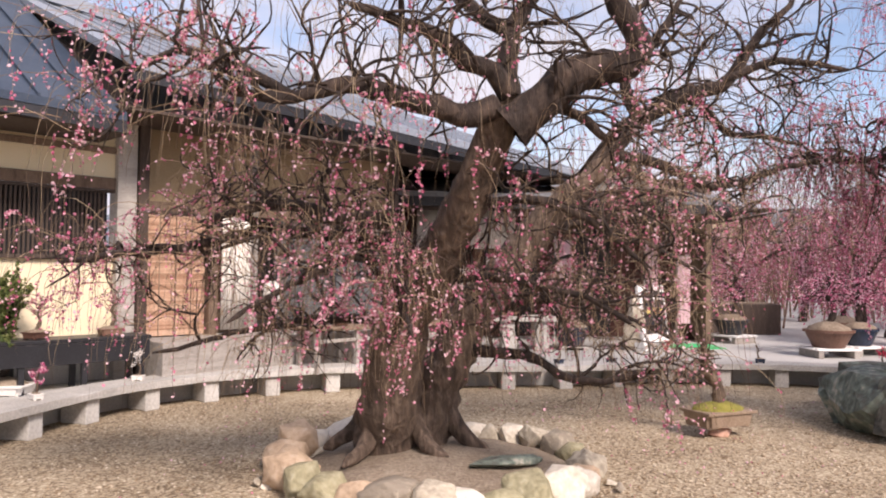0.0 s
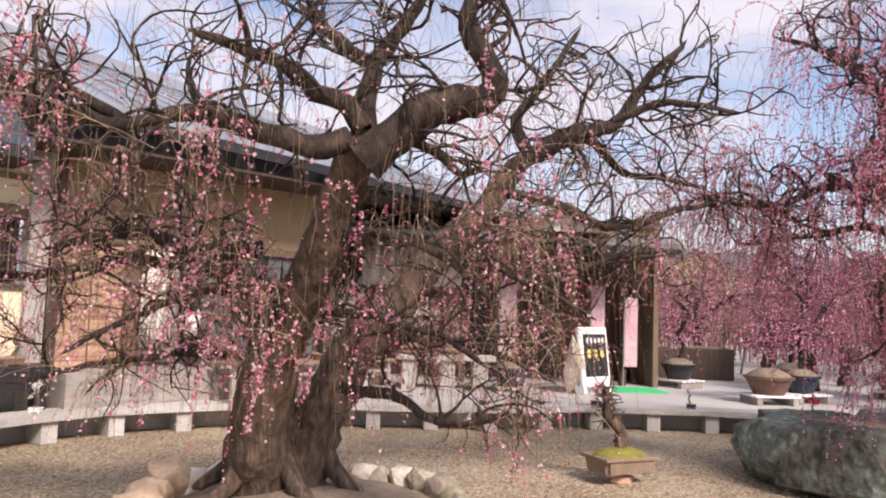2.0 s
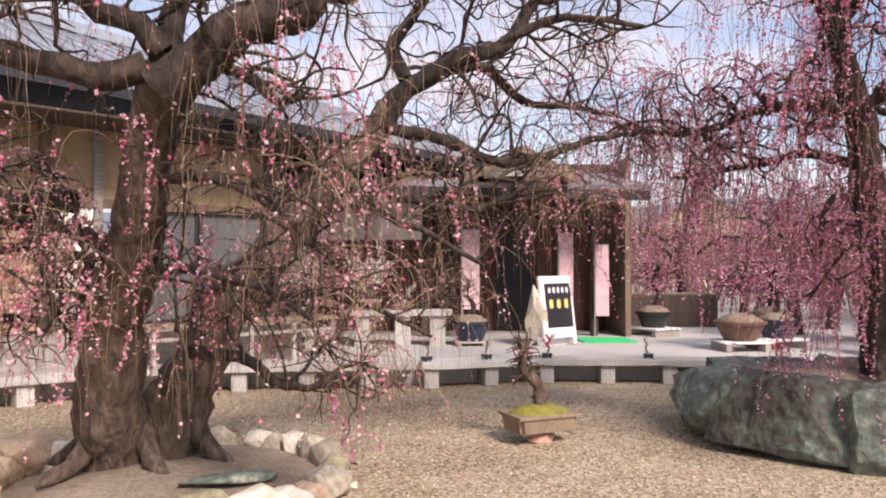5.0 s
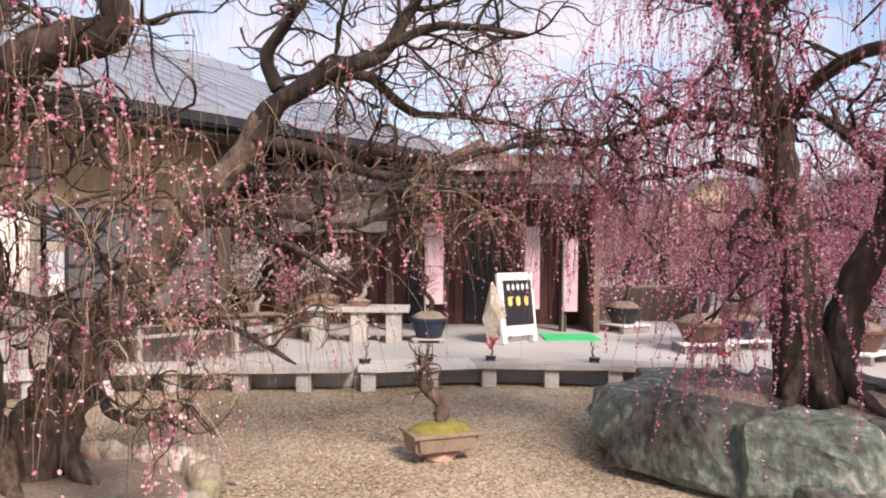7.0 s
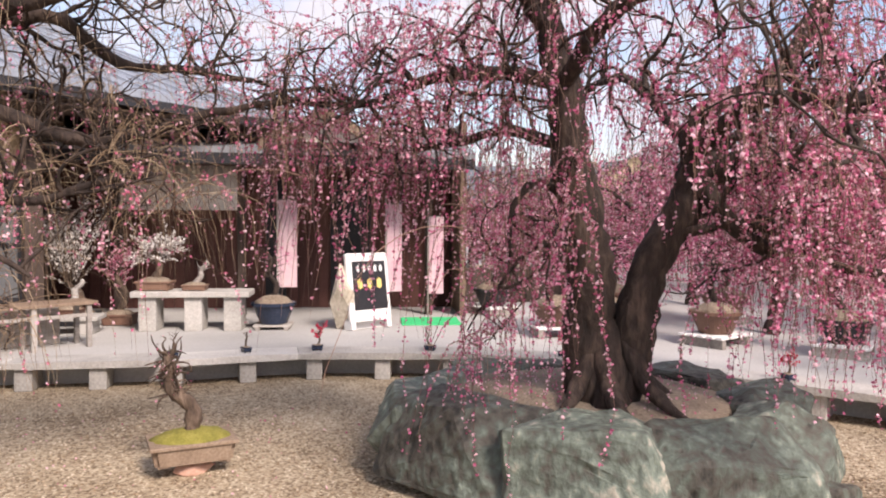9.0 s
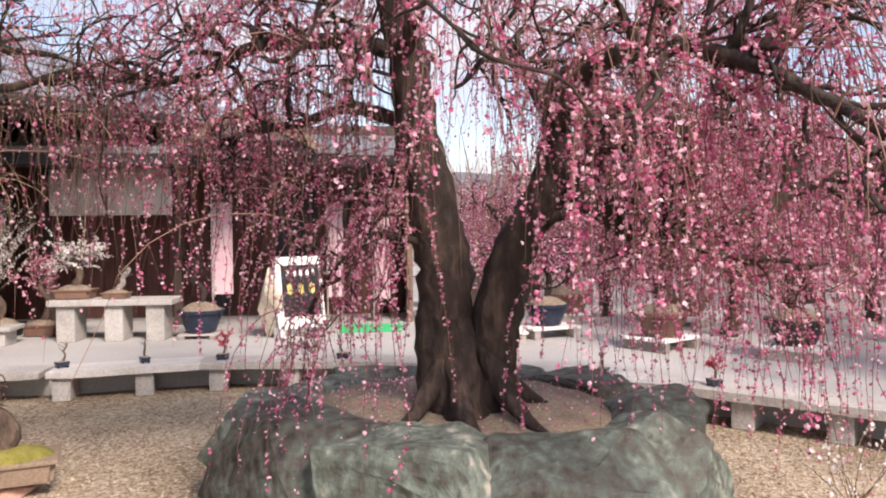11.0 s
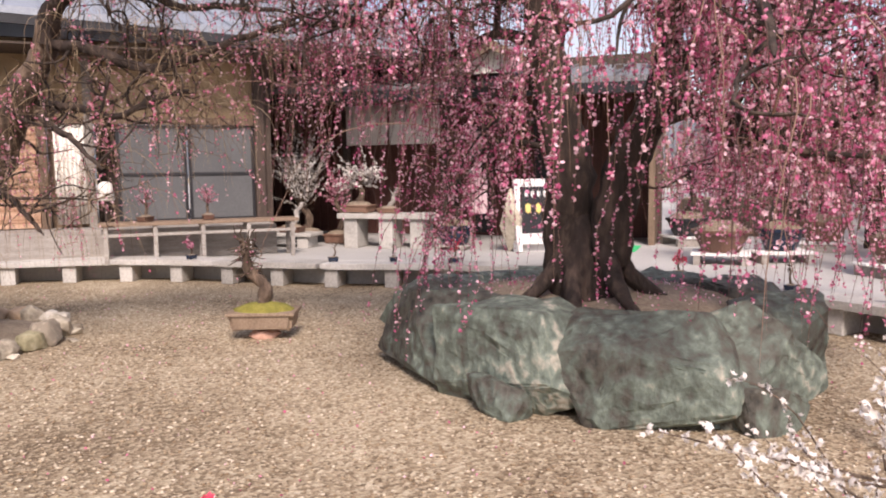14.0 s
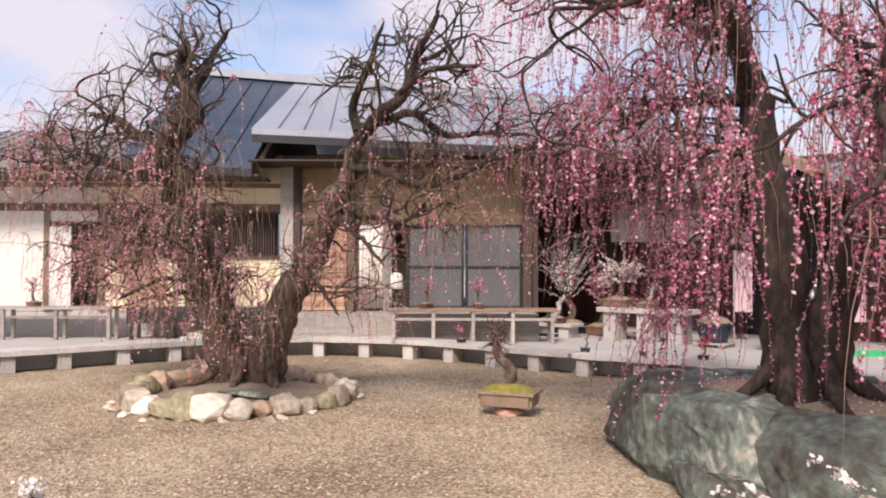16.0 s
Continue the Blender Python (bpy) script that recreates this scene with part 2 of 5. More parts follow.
def lathe(profile, sides=24):
    """A turned body from (radius, height) pairs."""
    bm = bmesh.new()
    rings = [[bm.verts.new((r * math.cos(2 * math.pi * i / sides), r * math.sin(2 * math.pi * i / sides), z)) for i in range(sides)] for r, z in profile]
    for a, b in zip(rings, rings[1:]):
        for i in range(sides):
            bm.faces.new((a[i], a[(i + 1) % sides], b[(i + 1) % sides], b[i]))
    bm.faces.new(rings[0][::-1])
    bm.faces.new(rings[-1])
    return bm


def prism(outline, z0, z1):
    bm = bmesh.new()
    lo = [bm.verts.new((x, y, z0)) for x, y in outline]
    hi = [bm.verts.new((x, y, z1)) for x, y in outline]
    n = len(outline)
    for i in range(n):
        bm.faces.new((lo[i], lo[(i + 1) % n], hi[(i + 1) % n], hi[i]))
    bm.faces.new(hi)
    bm.faces.new(lo[::-1])
    return bm


def solid(corners, thick):
    """A thick sheet from four corners, given its depth downwards."""
    bm = bmesh.new()
    top = [bm.verts.new(c) for c in corners]
    low = [bm.verts.new((c[0], c[1], c[2] - thick)) for c in corners]
    bm.faces.new(top)
    bm.faces.new(low[::-1])
    for i in range(len(top)):
        bm.faces.new((top[i], low[i], low[(i + 1) % len(top)], top[(i + 1) % len(top)]))
    return bm


def stone(rng, sx, sy, sz, cuts=2, rough=0.06, points=16, flat=0.0, square=0.0, cleft=0.0):
    """A weathered rock: a hull of a few knobs, split finer and roughened; it rests on z = 0."""
    bm = bmesh.new()
    for i in range(points):
        v = Vector((rng.gauss(0, 1), rng.gauss(0, 1), rng.gauss(0, 1))).normalized()
        k = rng.uniform(0.86, 1.1) / max(abs(v.x), abs(v.y), abs(v.z)) ** square
        bm.verts.new((v.x * sx * k, v.y * sy * k, max(-0.8, min(1 - flat, v.z * k)) * sz))
    hull = bmesh.ops.convex_hull(bm, input=bm.verts)
    bmesh.ops.delete(bm, geom=[v for v in bm.verts if not v.link_faces], context="VERTS")
    bmesh.ops.bevel(bm, geom=bm.edges[:], offset=min(sx, sy, sz) * 0.10, segments=1, affect="EDGES", clamp_overlap=True)
    bmesh.ops.triangulate(bm, faces=bm.faces[:])
    bmesh.ops.subdivide_edges(bm, edges=[e for e in bm.edges if e.calc_length() > 0.12 * max(sx, sy, sz)], cuts=cuts, use_grid_fill=True)
    off = Vector((rng.uniform(0, 50), rng.uniform(0, 50), 0))
    s = max(sx, sy, sz)
    for v in bm.verts:
        p = v.co * (2.2 / s) + off
        v.co = Vector((max(-1.3 * sx, min(1.3 * sx, v.co.x)), max(-1.3 * sy, min(1.3 * sy, v.co.y)), max(-1.2 * sz, min(1.2 * sz, v.co.z))))
        v.co += v.co.normalized() * s * rough * (noise.noise(p) + 0.5 * noise.noise(p * 2.7) + 0.25 * noise.noise(p * 6) - cleft * abs(noise.noise(p * 1.3 + off)) ** 0.5 + 0.5 * cleft)
    low = min(v.co.z for v in bm.verts)
    for v in bm.verts:
        v.co.z -= low
    bmesh.ops.triangulate(bm, faces=[f for f in bm.faces if len(f.verts) > 4])
    return bm


# ---- plants ----
class Tubes:
    """Gathers tapered, bending tubes into one mesh."""

    def __init__(self, sides):
        self.n, self.v, self.f, self.c = sides, [], [], 0

    def add(self, pts, r0, r1, knobby=0.0, rng=None, end=0.3):
        p = np.asarray(pts, float)
        n, k = self.n, len(p)
        d = np.gradient(p, axis=0)
        d /= np.linalg.norm(d, axis=1)[:, None] + 1e-9
        up = np.where(np.abs(d[:, 2:3]) < 0.9, np.array([[0, 0, 1.0]]), np.array([[1.0, 0, 0]]))
        if np.abs(d[:, 2]).mean() > 0.6:
            up = np.repeat(np.array([[1.0, 0.2, 0]]), k, 0)
        a = np.cross(d, up)
        a /= np.linalg.norm(a, axis=1)[:, None] + 1e-9
        b = np.cross(d, a)
        r = np.linspace(0, 1, k)
        r = r0 * (1 - r) + r1 * r
        ang = np.arange(n) * 2 * math.pi / n
        rr = np.repeat(r[:, None], n, 1)
        if knobby:
            rr = rr * (1 + knobby * rng.uniform(-1, 1, (k, n)) + knobby * 0.8 * rng.uniform(-1, 1, (k, 1)))
        rr[-1] *= end
        ring = p[:, None, :] + rr[:, :, None] * (np.cos(ang)[None, :, None] * a[:, None, :] + np.sin(ang)[None, :, None] * b[:, None, :])
        self.v.append(ring.reshape(-1, 3))
        i = np.arange(k - 1)[:, None] * n
        j = np.arange(n)[None, :]
        q = np.stack([i + j, i + (j + 1) % n, i + n + (j + 1) % n, i + n + j], -1).reshape(-1, 4)
        self.f.append(q + self.c)
        self.c += k * n

    def mesh(self, name, mat, smooth=True):
        return mesh_of(name, np.concatenate(self.v), np.concatenate(self.f), M[mat], smooth)


def spline(pts, step):
    """A smooth line through pts."""
    p = [Vector(q) for q in pts]
    p = [p[0] * 2 - p[1]] + p + [p[-1] * 2 - p[-2]]
    out = []
    for a, b, c, d in zip(p, p[1:], p[2:], p[3:]):
        n = max(2, int((c - b).length / step))
        for i in range(n):
            t = i / n
            out.append(0.5 * (2 * b + (c - a) * t + (2 * a - 5 * b + 4 * c - d) * t * t + (3 * b - a - 3 * c + d) * t ** 3))
    out.append(p[-2])
    return np.array([tuple(v) for v in out])


def blossoms(name, places, size, mat, rng):
    """Five-petalled cups, one at every place."""
    n = len(places)
    ang = np.arange(10) * math.pi / 5
    rad = np.where(np.arange(10) % 2 == 0, 1.0, 0.62)
    base = np.concatenate([[[0, 0, -0.35]], np.stack([rad * np.cos(ang), rad * np.sin(ang), np.where(np.arange(10) % 2 == 0, 0.35, 0.15)], -1)])
    ax = rng.normal(size=(n, 3))
    ax /= np.linalg.norm(ax, axis=1)[:, None]
    h = np.cross(ax, rng.normal(size=(n, 3)))
    h /= np.linalg.norm(h, axis=1)[:, None]
    g = np.cross(ax, h)
    s = size * rng.uniform(0.55, 1.25, (n, 1, 1))
    v = places[:, None, :] + s * (base[None, :, 0:1] * h[:, None] + base[None, :, 1:2] * g[:, None] + base[None, :, 2:3] * ax[:, None])
    i = np.arange(10)
    f = np.stack([np.zeros(10, int), 1 + i, 1 + (i + 1) % 10], -1)
    f = (f[None] + 11 * np.arange(n)[:, None, None]).reshape(-1, 3)
    return mesh_of(name, v.reshape(-1, 3), f, M[mat])


def crooked(rng, start, heading, length, rise, bend, step=0.07):
    """The zigzag of an old plum branch."""
    p = np.array(start, float)
    d = np.array(heading, float)
    d /= np.linalg.norm(d)
    out = [p.copy()]
    turn = rng.normal(size=3) * bend
    n = max(4, int(length / step))
    for i in range(n):
        if rng.random() < 0.36:
            turn = rng.normal(size=3) * bend
        d = d + turn * 0.5 + np.array([0, 0, rise * (0.6 - i / n)])
        d /= np.linalg.norm(d)
        p = p + d * step
        out.append(p.copy())
    return np.array(out)


def clear(p, keep):
    """Whether a place keeps clear of the walked strip."""
    return all((p[0] - x) ** 2 + (p[1] - y) ** 2 > r * r for x, y, r in keep)


STRIP = [(0.03 + 0.42 * i, 0.72 + 0.1 * i, 1.9) for i in range(5)] + [(2.2, 1.4, 1.8), (2.9, 1.6, 1.7), (3.5, 2.0, 1.7), (4.1, 2.3, 1.7)] + [(4.8, 2.5, 1.7), (5.4, 2.2, 1.5), (6.0, 1.8, 1.7), (6.5, 1.5, 1.9), (7.0, 2.5, 1.5)]


def weeping_plum(name, label, limbs, seed, centre, bark, twig_mat, bloom_mat, seconds=9, thirds=3, twigs=5, drop=(0.3, 1.1), bloom=8, size=0.011, floor_z=0.45, bare=0.3, group="", reach=0.9, arch=0.5, root=(), fall=0.92, wave=0.012, thin=0.0, clump=(1.0,), slim=1.0):
    """An old weeping plum: knotted trunks and limbs, zigzag branches, hanging twigs with blossom along them."""
    rng = np.random.default_rng(seed)
    ob = thing(name, label, "tree", group)
    tips, small = [], Tubes(5)
    for i, (pts, r0, r1, grow, *rich) in enumerate(limbs):
        line = spline(pts, 0.06)
        n = len(line)
        w = np.cumsum(rng.normal(size=(n, 3)) * 0.006, 0)
        w -= np.linspace(0, 1, n)[:, None] * w[-1]
        line = line + w
        tb = Tubes(12 if r0 > 0.06 else 8)
        tb.add(line, r0, r1, 0.10 if r0 > 0.05 else 0.14, rng)
        # trunks take the lit bark tone given, limbs the silhouette-dark one
        part("trunk" if i < len(root) else "limb", tb.mesh("limb", bark if i < len(root) else "bark"), None, ob)
        if not grow:
            continue
        count = max(2, int(seconds * grow))
        for k in range(count):
            t = rng.uniform(0.25 if r0 > 0.05 else 0.1, 1.0)
            j = min(n - 2, int(t * n))
            out = line[j] - np.array(centre)
            out[2] = 0
            out /= np.linalg.norm(out) + 1e-6
            head = out * 0.7 + rng.normal(size=3) * 0.7 + np.array([0, 0, 0.35])
            length = rng.uniform(0.45, 1.15) * reach
            br = crooked(rng, line[j], head, length, 0.22, 0.72, 0.06)
            rad = min(0.6 * (r0 * (1 - t) + r1 * t), slim * rng.uniform(0.011, 0.026))
            low = np.nonzero(br[:, 2] < floor_z + 0.1)[0]
            if len(low):
                br = br[:max(4, low[0])]
            small.add(br, rad, rad * 0.35, 0.15, rng)
            flower = (rich[0] if rich else 1.0) * rng.choice(clump)
            tips.append((br, 1.0, flower))
            for q in range(thirds):
                m = int(rng.uniform(0.2, 0.98) * (len(br) - 1))
                b2 = crooked(rng, br[m], (br[min(m + 1, len(br) - 1)] - br[max(0, m - 1)]) * 6 + rng.normal(size=3) * 0.7, rng.uniform(0.25, 0.65) * reach, 0.1, 0.8, 0.045)
                low = np.nonzero(b2[:, 2] < floor_z)[0]
                if len(low):
                    b2 = b2[:max(4, low[0])]
                small.add(b2, rad * 0.5, rad * 0.2, 0.1, rng)
                tips.append((b2, 0.8, flower))
    tagged(part("branchwork", small.mesh("branchwork", "bark"), None, ob, "zigzag branches, darkened as silhouettes"), kind="stuff")
    hang, places = Tubes(3), []
    for br, share, flower in tips:
        level = min(1.3, max(0.5, 1.85 - 0.46 * br[:, 2].mean()))
        for k in range(int(rng.poisson(twigs * share * level))):
            m = int(rng.uniform(0.25, 1.0) ** 0.7 * (len(br) - 1))
            s = br[m]
            out = s - np.array(centre)
            out[2] = 0
            out /= np.linalg.norm(out) + 1e-6
            d = out * rng.uniform(0.1, 0.8) + rng.normal(size=3) * 0.35
            L = rng.uniform(*drop)
            L = min(L, max(0.15, (s[2] - floor_z) * 1.15))
            n = 9
            u = np.linspace(0, 1, n)[:, None]
            side = np.array([d[0], d[1], 0]) * L * arch * rng.uniform(0.2, 1.0)
            lift = rng.uniform(0.0, 0.30) * arch
            line = s + side * (1 - (1 - u) ** 2) * 0.75 + np.array([0, 0, 1.0]) * L * (lift * 4 * u * (1 - u) - u ** 1.9 * fall)
            line = line + np.cumsum(rng.normal(size=(n, 3)) * wave, 0) * u * L
            if line[-1][2] < floor_z - 0.15 or not clear(line[-1], STRIP):
                continue
            high = max(0.0, min(1.0, (s[2] - 1.9) / 0.8))
            hang.add(line, slim * (0.0036 - 0.0015 * high), slim * (0.0013 - 0.0004 * high))
            if rng.random() > bare + thin * high:
                c = int(rng.poisson(bloom * L * flower))
                w = rng.uniform(0.05, 1.0, c) ** 0.8
                x = w * (n - 1)
                a = np.minimum(x.astype(int), n - 2)
                places.append(line[a] + (line[a + 1] - line[a]) * (x - a)[:, None] + rng.normal(size=(c, 3)) * 0.006)
    tagged(part("twig_veil", hang.mesh("twig_veil", twig_mat), None, ob, "long thin hanging twigs"), kind="stuff")
    pl = np.concatenate(places)
    tagged(part("blossom", blossoms("blossom", pl, size, bloom_mat, rng), None, ob, "small pink plum blossoms and buds"), kind="stuff")
    return ob

# ---- the setting ----
gm = bmesh.new()
bmesh.ops.create_grid(gm, x_segments=1, y_segments=1, size=400)
ground = part("ground", gm, "gravel", None)
tagged(ground, "pale brown gravel ground raked in patches", "ground", kind="structure")

EDGE = [(-3.1, 2.0), (-3.12, 3.0), (-3.08, 4.2), (-2.95, 5.2), (-2.76, 6.1), (-2.55, 6.9), (-2.25, 7.6), (-1.75, 8.17), (-1.1, 8.6), (-0.5, 8.83), (0.1, 8.93), (0.67, 8.95), (1.33, 9.0), (1.97, 9.05), (2.5, 9.2), (3.1, 9.3), (3.7, 9.27), (4.6, 9.15), (5.6, 8.7), (6.5, 8.05), (7.2, 7.45), (7.9, 6.8), (9.0, 5.6), (10.2, 4.0)]
kerb = spline([(x, y, 0) for x, y in EDGE], 0.05)[:, :2]
kt = np.gradient(kerb, axis=0)
kt /= np.linalg.norm(kt, axis=1)[:, None]
kn = np.stack([-kt[:, 1], kt[:, 0]], -1)
arc = np.concatenate([[0], np.cumsum(np.linalg.norm(np.diff(kerb, axis=0), axis=1))])


def along(s, off=0.0):
    """The place and heading s metres along the edge of the terrace."""
    i = int(np.searchsorted(arc, s).clip(0, len(kerb) - 1))
    return kerb[i] + kn[i] * off, math.degrees(math.atan2(kt[i][1], kt[i][0]))


rim = [tuple(p + n * 0.30) for p, n in zip(kerb[::6], kn[::6])]
terrace = part("terrace", prism(rim + [(70, rim[-1][1]), (70, 75), (-70, 75), (-70, rim[0][1])], -0.1, 0.20), "concrete", None)
tagged(terrace, "pale worn concrete terrace before the house", "pavement", kind="structure")

bench = thing("stone_bench", "low pale stone slab bench on short stone posts", "bench", kind="structure")
post_me = piece(box(-0.075, 0.075, -0.13, 0.13, 0, 0.2, 0.012), "slab", "post")
PITCH = 0.632
first = 0.15
k = 0
while first + k * PITCH < arc[-1]:
    (px, py), a = along(first + k * PITCH, 0.12)
    p = part("post", post_me, None, bench)
    p.matrix_basis = pose(px, py, 0, 0, 0, a)
    k += 1
s = 0.02
while s + 1.2 < arc[-1]:
    q = [along(s + d * 1.255 / 6) for d in range(7)]
    lo = [tuple(np.array(along(s + d * 1.255 / 6, -0.05)[0])) for d in range(7)]
    hi = [tuple(np.array(along(s + d * 1.255 / 6, 0.33)[0])) for d in range(7)]
    sb = prism(lo + hi[::-1], 0.2, 0.262)
    bmesh.ops.bevel(sb, geom=[e for e in sb.edges if abs(e.verts[0].co.z - e.verts[1].co.z) < 1e-4], offset=0.008, segments=1, affect="EDGES")
    part("slab", sb, "slab", bench)
    s += 1.264

# ---- house: its front runs at 43 degrees; x along the front, y into the house ----
HOUSE = pose(-1.991, 8.962, 0.262, 0, 0, 43) @ Matrix.Diagonal((0.787, 0.787, 0.787, 1))
FOOT = -0.079  # the terrace, in the house's own measure
house = thing("house", "single-storey plaster and timber house with a metal roof", "house", at=HOUSE)
part("plinth", box(-16, 3.36, 0.02, 6, FOOT, 0.40, 0.01), "concrete", house, "grey concrete plinth")
# cream wing
part("wall", box(-4.6, -1.3, 0.0, 0.15, 0.40, 1.38), "cream", house, "cream plaster wall")
part("wall", box(-4.6, -1.3, 0.0, 0.15, 2.38, 3.3), "cream", house, "cream plaster wall")
part("wall", box(-16, -5.6, 0.0, 0.15, 0.40, 3.3), "white_wall", house, "off-white plaster wall")
part("wall", box(-5.6, -4.6, 0.0, 0.15, 2.05, 3.3), "white_wall", house, "off-white plaster wall")
# back of the opening, coloured dark for the shade in the recess
part("wall", box(-5.6, -4.6, 0.9, 1.0, 0.40, 2.05), "wood_dark", house, "dark back sheet giving the recess its shade")
part("lintel", box(-16, -1.3, -0.05, 0.0, 2.24, 2.38, 0.008), "wood", house, "brown timber rail")
part("gutter_board", box(-16, -1.3, -0.04, 0.0, 2.68, 2.76, 0.008), "wood", house)
win = part("window", box(-4.45, -1.36, 0.06, 0.08, 1.41, 2.22), "glass", house, "dark glazed window behind a lattice")
part("window_sill", box(-4.6, -1.3, -0.06, 0.06, 1.38, 1.425, 0.006), "wood_dark", win)
part("window_frame", box(-4.6, -1.3, -0.03, 0.06, 2.20, 2.238, 0.006), "wood_dark", win)
bar_me = piece(box(-0.012, 0.012, 0.0, 0.025, 1.425, 2.20), "wood_dark", "slat")
for i in range(62):
    b = part("slat", bar_me, None, win)
    b.matrix_basis = pose(-4.42 + i * 0.049, -0.005, 0)
for u0, u1, mt in ((-5.55, -5.15, "white_wall"), (-4.1, -3.45, "reed")):
    part("screen", box(u0, u1, -0.03, -0.004, 0.42, 1.95 if mt == "white_wall" else 1.3, 0.004), mt, house)
for u in (-5.6, -4.6, -3.0):
    part("post", box(u - 0.06, u + 0.06, -0.03, 0.05, 0.4, 2.24, 0.006), "wood", house)
# entrance wing
part("post", box(-1.30, -1.06, -0.10, 0.14, FOOT, 3.2, 0.01), "wood_grey", house, "grey timber pillar")
part("post", box(-1.05, -0.92, -0.14, 0.04, FOOT, 3.2, 0.01), "wood_dark", house, "dark timber post")
part("post", box(-0.06, 0.06, -0.12, 0.04, FOOT, 3.2, 0.01), "wood", house, "timber post")
part("post", box(0.60, 0.72, -0.06, 0.08, FOOT, 3.2, 0.01), "wood_grey", house, "grey timber post")
part("post", box(3.20, 3.36, -0.12, 0.05, FOOT, 3.2, 0.01), "wood_dark", house, "dark timber post")
part("wall", box(-0.92, -0.06, 0.10, 0.2, 0.40, 3.2), "wood", house)
part("wall", box(0.06, 0.60, 0.12, 0.2, 0.40, 3.2), "wood", house)
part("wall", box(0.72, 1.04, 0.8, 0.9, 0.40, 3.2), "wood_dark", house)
part("wall", box(-0.92, 3.2, 0.02, 0.099, 2.08, 3.3), "ochre", house, "ochre plaster wall band")
part("lintel", box(-0.92, 3.2, -0.04, 0.019, 2.02, 2.14, 0.008), "wood", house)
part("wall", box(3.36, 3.5, 0.05, 6.0, FOOT, 3.3), "wood_dark", house, "dark boarded end wall")
for u0, u1 in ((1.04, 2.11), (2.13, 3.20)):
    sh = part("shutter", box(u0 + 0.02, u1 - 0.02, 0.03, 0.06, 0.46, 2.015, 0.004), "shutter", house, "dark grey sliding shutter")
    for a, b, c, d in ((u0, u0 + 0.05, 0.42, 2.02), (u1 - 0.05, u1, 0.42, 2.02), (u0 + 0.05, u1 - 0.05, 0.42, 0.50), (u0 + 0.05, u1 - 0.05, 1.20, 1.25)):
        part("rail", box(a, b, 0.012, 0.028, c, d, 0.003), "black", sh)
part("step", box(-1.0, 3.4, -0.75, 0.0, FOOT, 0.40, 0.012), "wood_grey", house, "grey timber veranda step")

blind = thing("reed_blind", "reddish brown reed blind hung between two posts", "blind", at=HOUSE)
sl = piece(box(-0.92, -0.10, -0.012, 0.012, -0.0108, 0.0108, 0.004), "reed", "slat")
for i in range(66):
    q = part("slat", sl, None, blind)
    q.matrix_basis = pose(0.02, -0.02 + 0.003 * (i % 2), 0.43 + i * 0.0235)
for u in (-0.72, -0.5, -0.28):
    part("cord", box(u - 0.006, u + 0.006, -0.045, -0.037, 0.42, 1.99), "wood", blind)
part("head_rail", box(-0.90, -0.08, -0.05, 0.0, 1.985, 2.02, 0.006), "wood_dark", blind)

curtain = thing("curtain", "off-white cloth curtain hanging in folds beside the entrance", "curtain", at=HOUSE)
n = 60
cv = [(0.16 + 0.44 * i / n, -0.06 + 0.035 * math.sin(i * 0.75) + 0.012 * math.sin(i * 1.9), z) for z in (0.46, 1.2, 2.0) for i in range(n + 1)]
cf = [(r * (n + 1) + i, r * (n + 1) + i + 1, (r + 1) * (n + 1) + i + 1, (r + 1) * (n + 1) + i) for r in range(2) for i in range(n)]
cl = part("cloth", mesh_of("cloth", cv, cf, M["cloth"], True), None, curtain)
cl.modifiers.new("thickness", "SOLIDIFY").thickness = 0.004
part("rod", box(0.12, 0.62, -0.07, -0.045, 2.0, 2.025, 0.008), "wood_dark", curtain)

lantern = thing("lantern", "white paper lantern with a grey cap on a stand", "lantern", at=HOUSE @ pose(0.86, -0.2, 0.4))
part("shade", lathe([(0.11, 0.42), (0.13, 0.44), (0.10, 0.68), (0.05, 0.72)], 16), "cloth", lantern, smooth=True)
part("stand", lathe([(0.10, 0), (0.10, 0.03), (0.03, 0.06), (0.03, 0.40), (0.08, 0.42)], 16), "wood_dark", lantern)


def roof_plane(parent, eave0, eave1, top0, top1, mat, thick, seam=0.45, label=""):
    """A sloping roof with raised seams and an eaves board."""
    e0, e1, t0, t1 = (Vector(p) for p in (eave0, eave1, top0, top1))
    rf = part("roof", solid([e0, e1, t1, t0], thick), mat, parent, label)
    count = int((e1 - e0).length / seam)
    for i in range(1, count):
        f = i / count
        a, b = e0.lerp(e1, f), t0.lerp(t1, f)
        d = (e1 - e0).normalized() * 0.012
        up = Vector((0, 0, 0.034))
        part("seam", solid([a - d + up, a + d + up, b + d + up, b - d + up], 0.03), mat, rf)
    part("eaves_board", solid([e0 + Vector((0, 0.01, -thick - 0.002)), e1 + Vector((0, 0.01, -thick - 0.002)), e1 + Vector((0, 0.06, -thick - 0.002)), e0 + Vector((0, 0.06, -thick - 0.002))], 0.13), "black", parent, "black eaves board")
    return rf


roof_plane(house, (-1.6, -1.15, 3.60), (7.6, -1.15, 3.22), (-1.6, 3.2, 5.43), (5.4, 3.2, 4.95), "roof", 0.10, 0.42, "blue-grey seamed metal roof")
roof_plane(house, (-3.2, 7.5, 3.66), (7.6, 7.5, 3.22), (-3.2, 3.21, 5.55), (5.4, 3.21, 4.95), "roof", 0.10, 0.42, "blue-grey seamed metal roof")
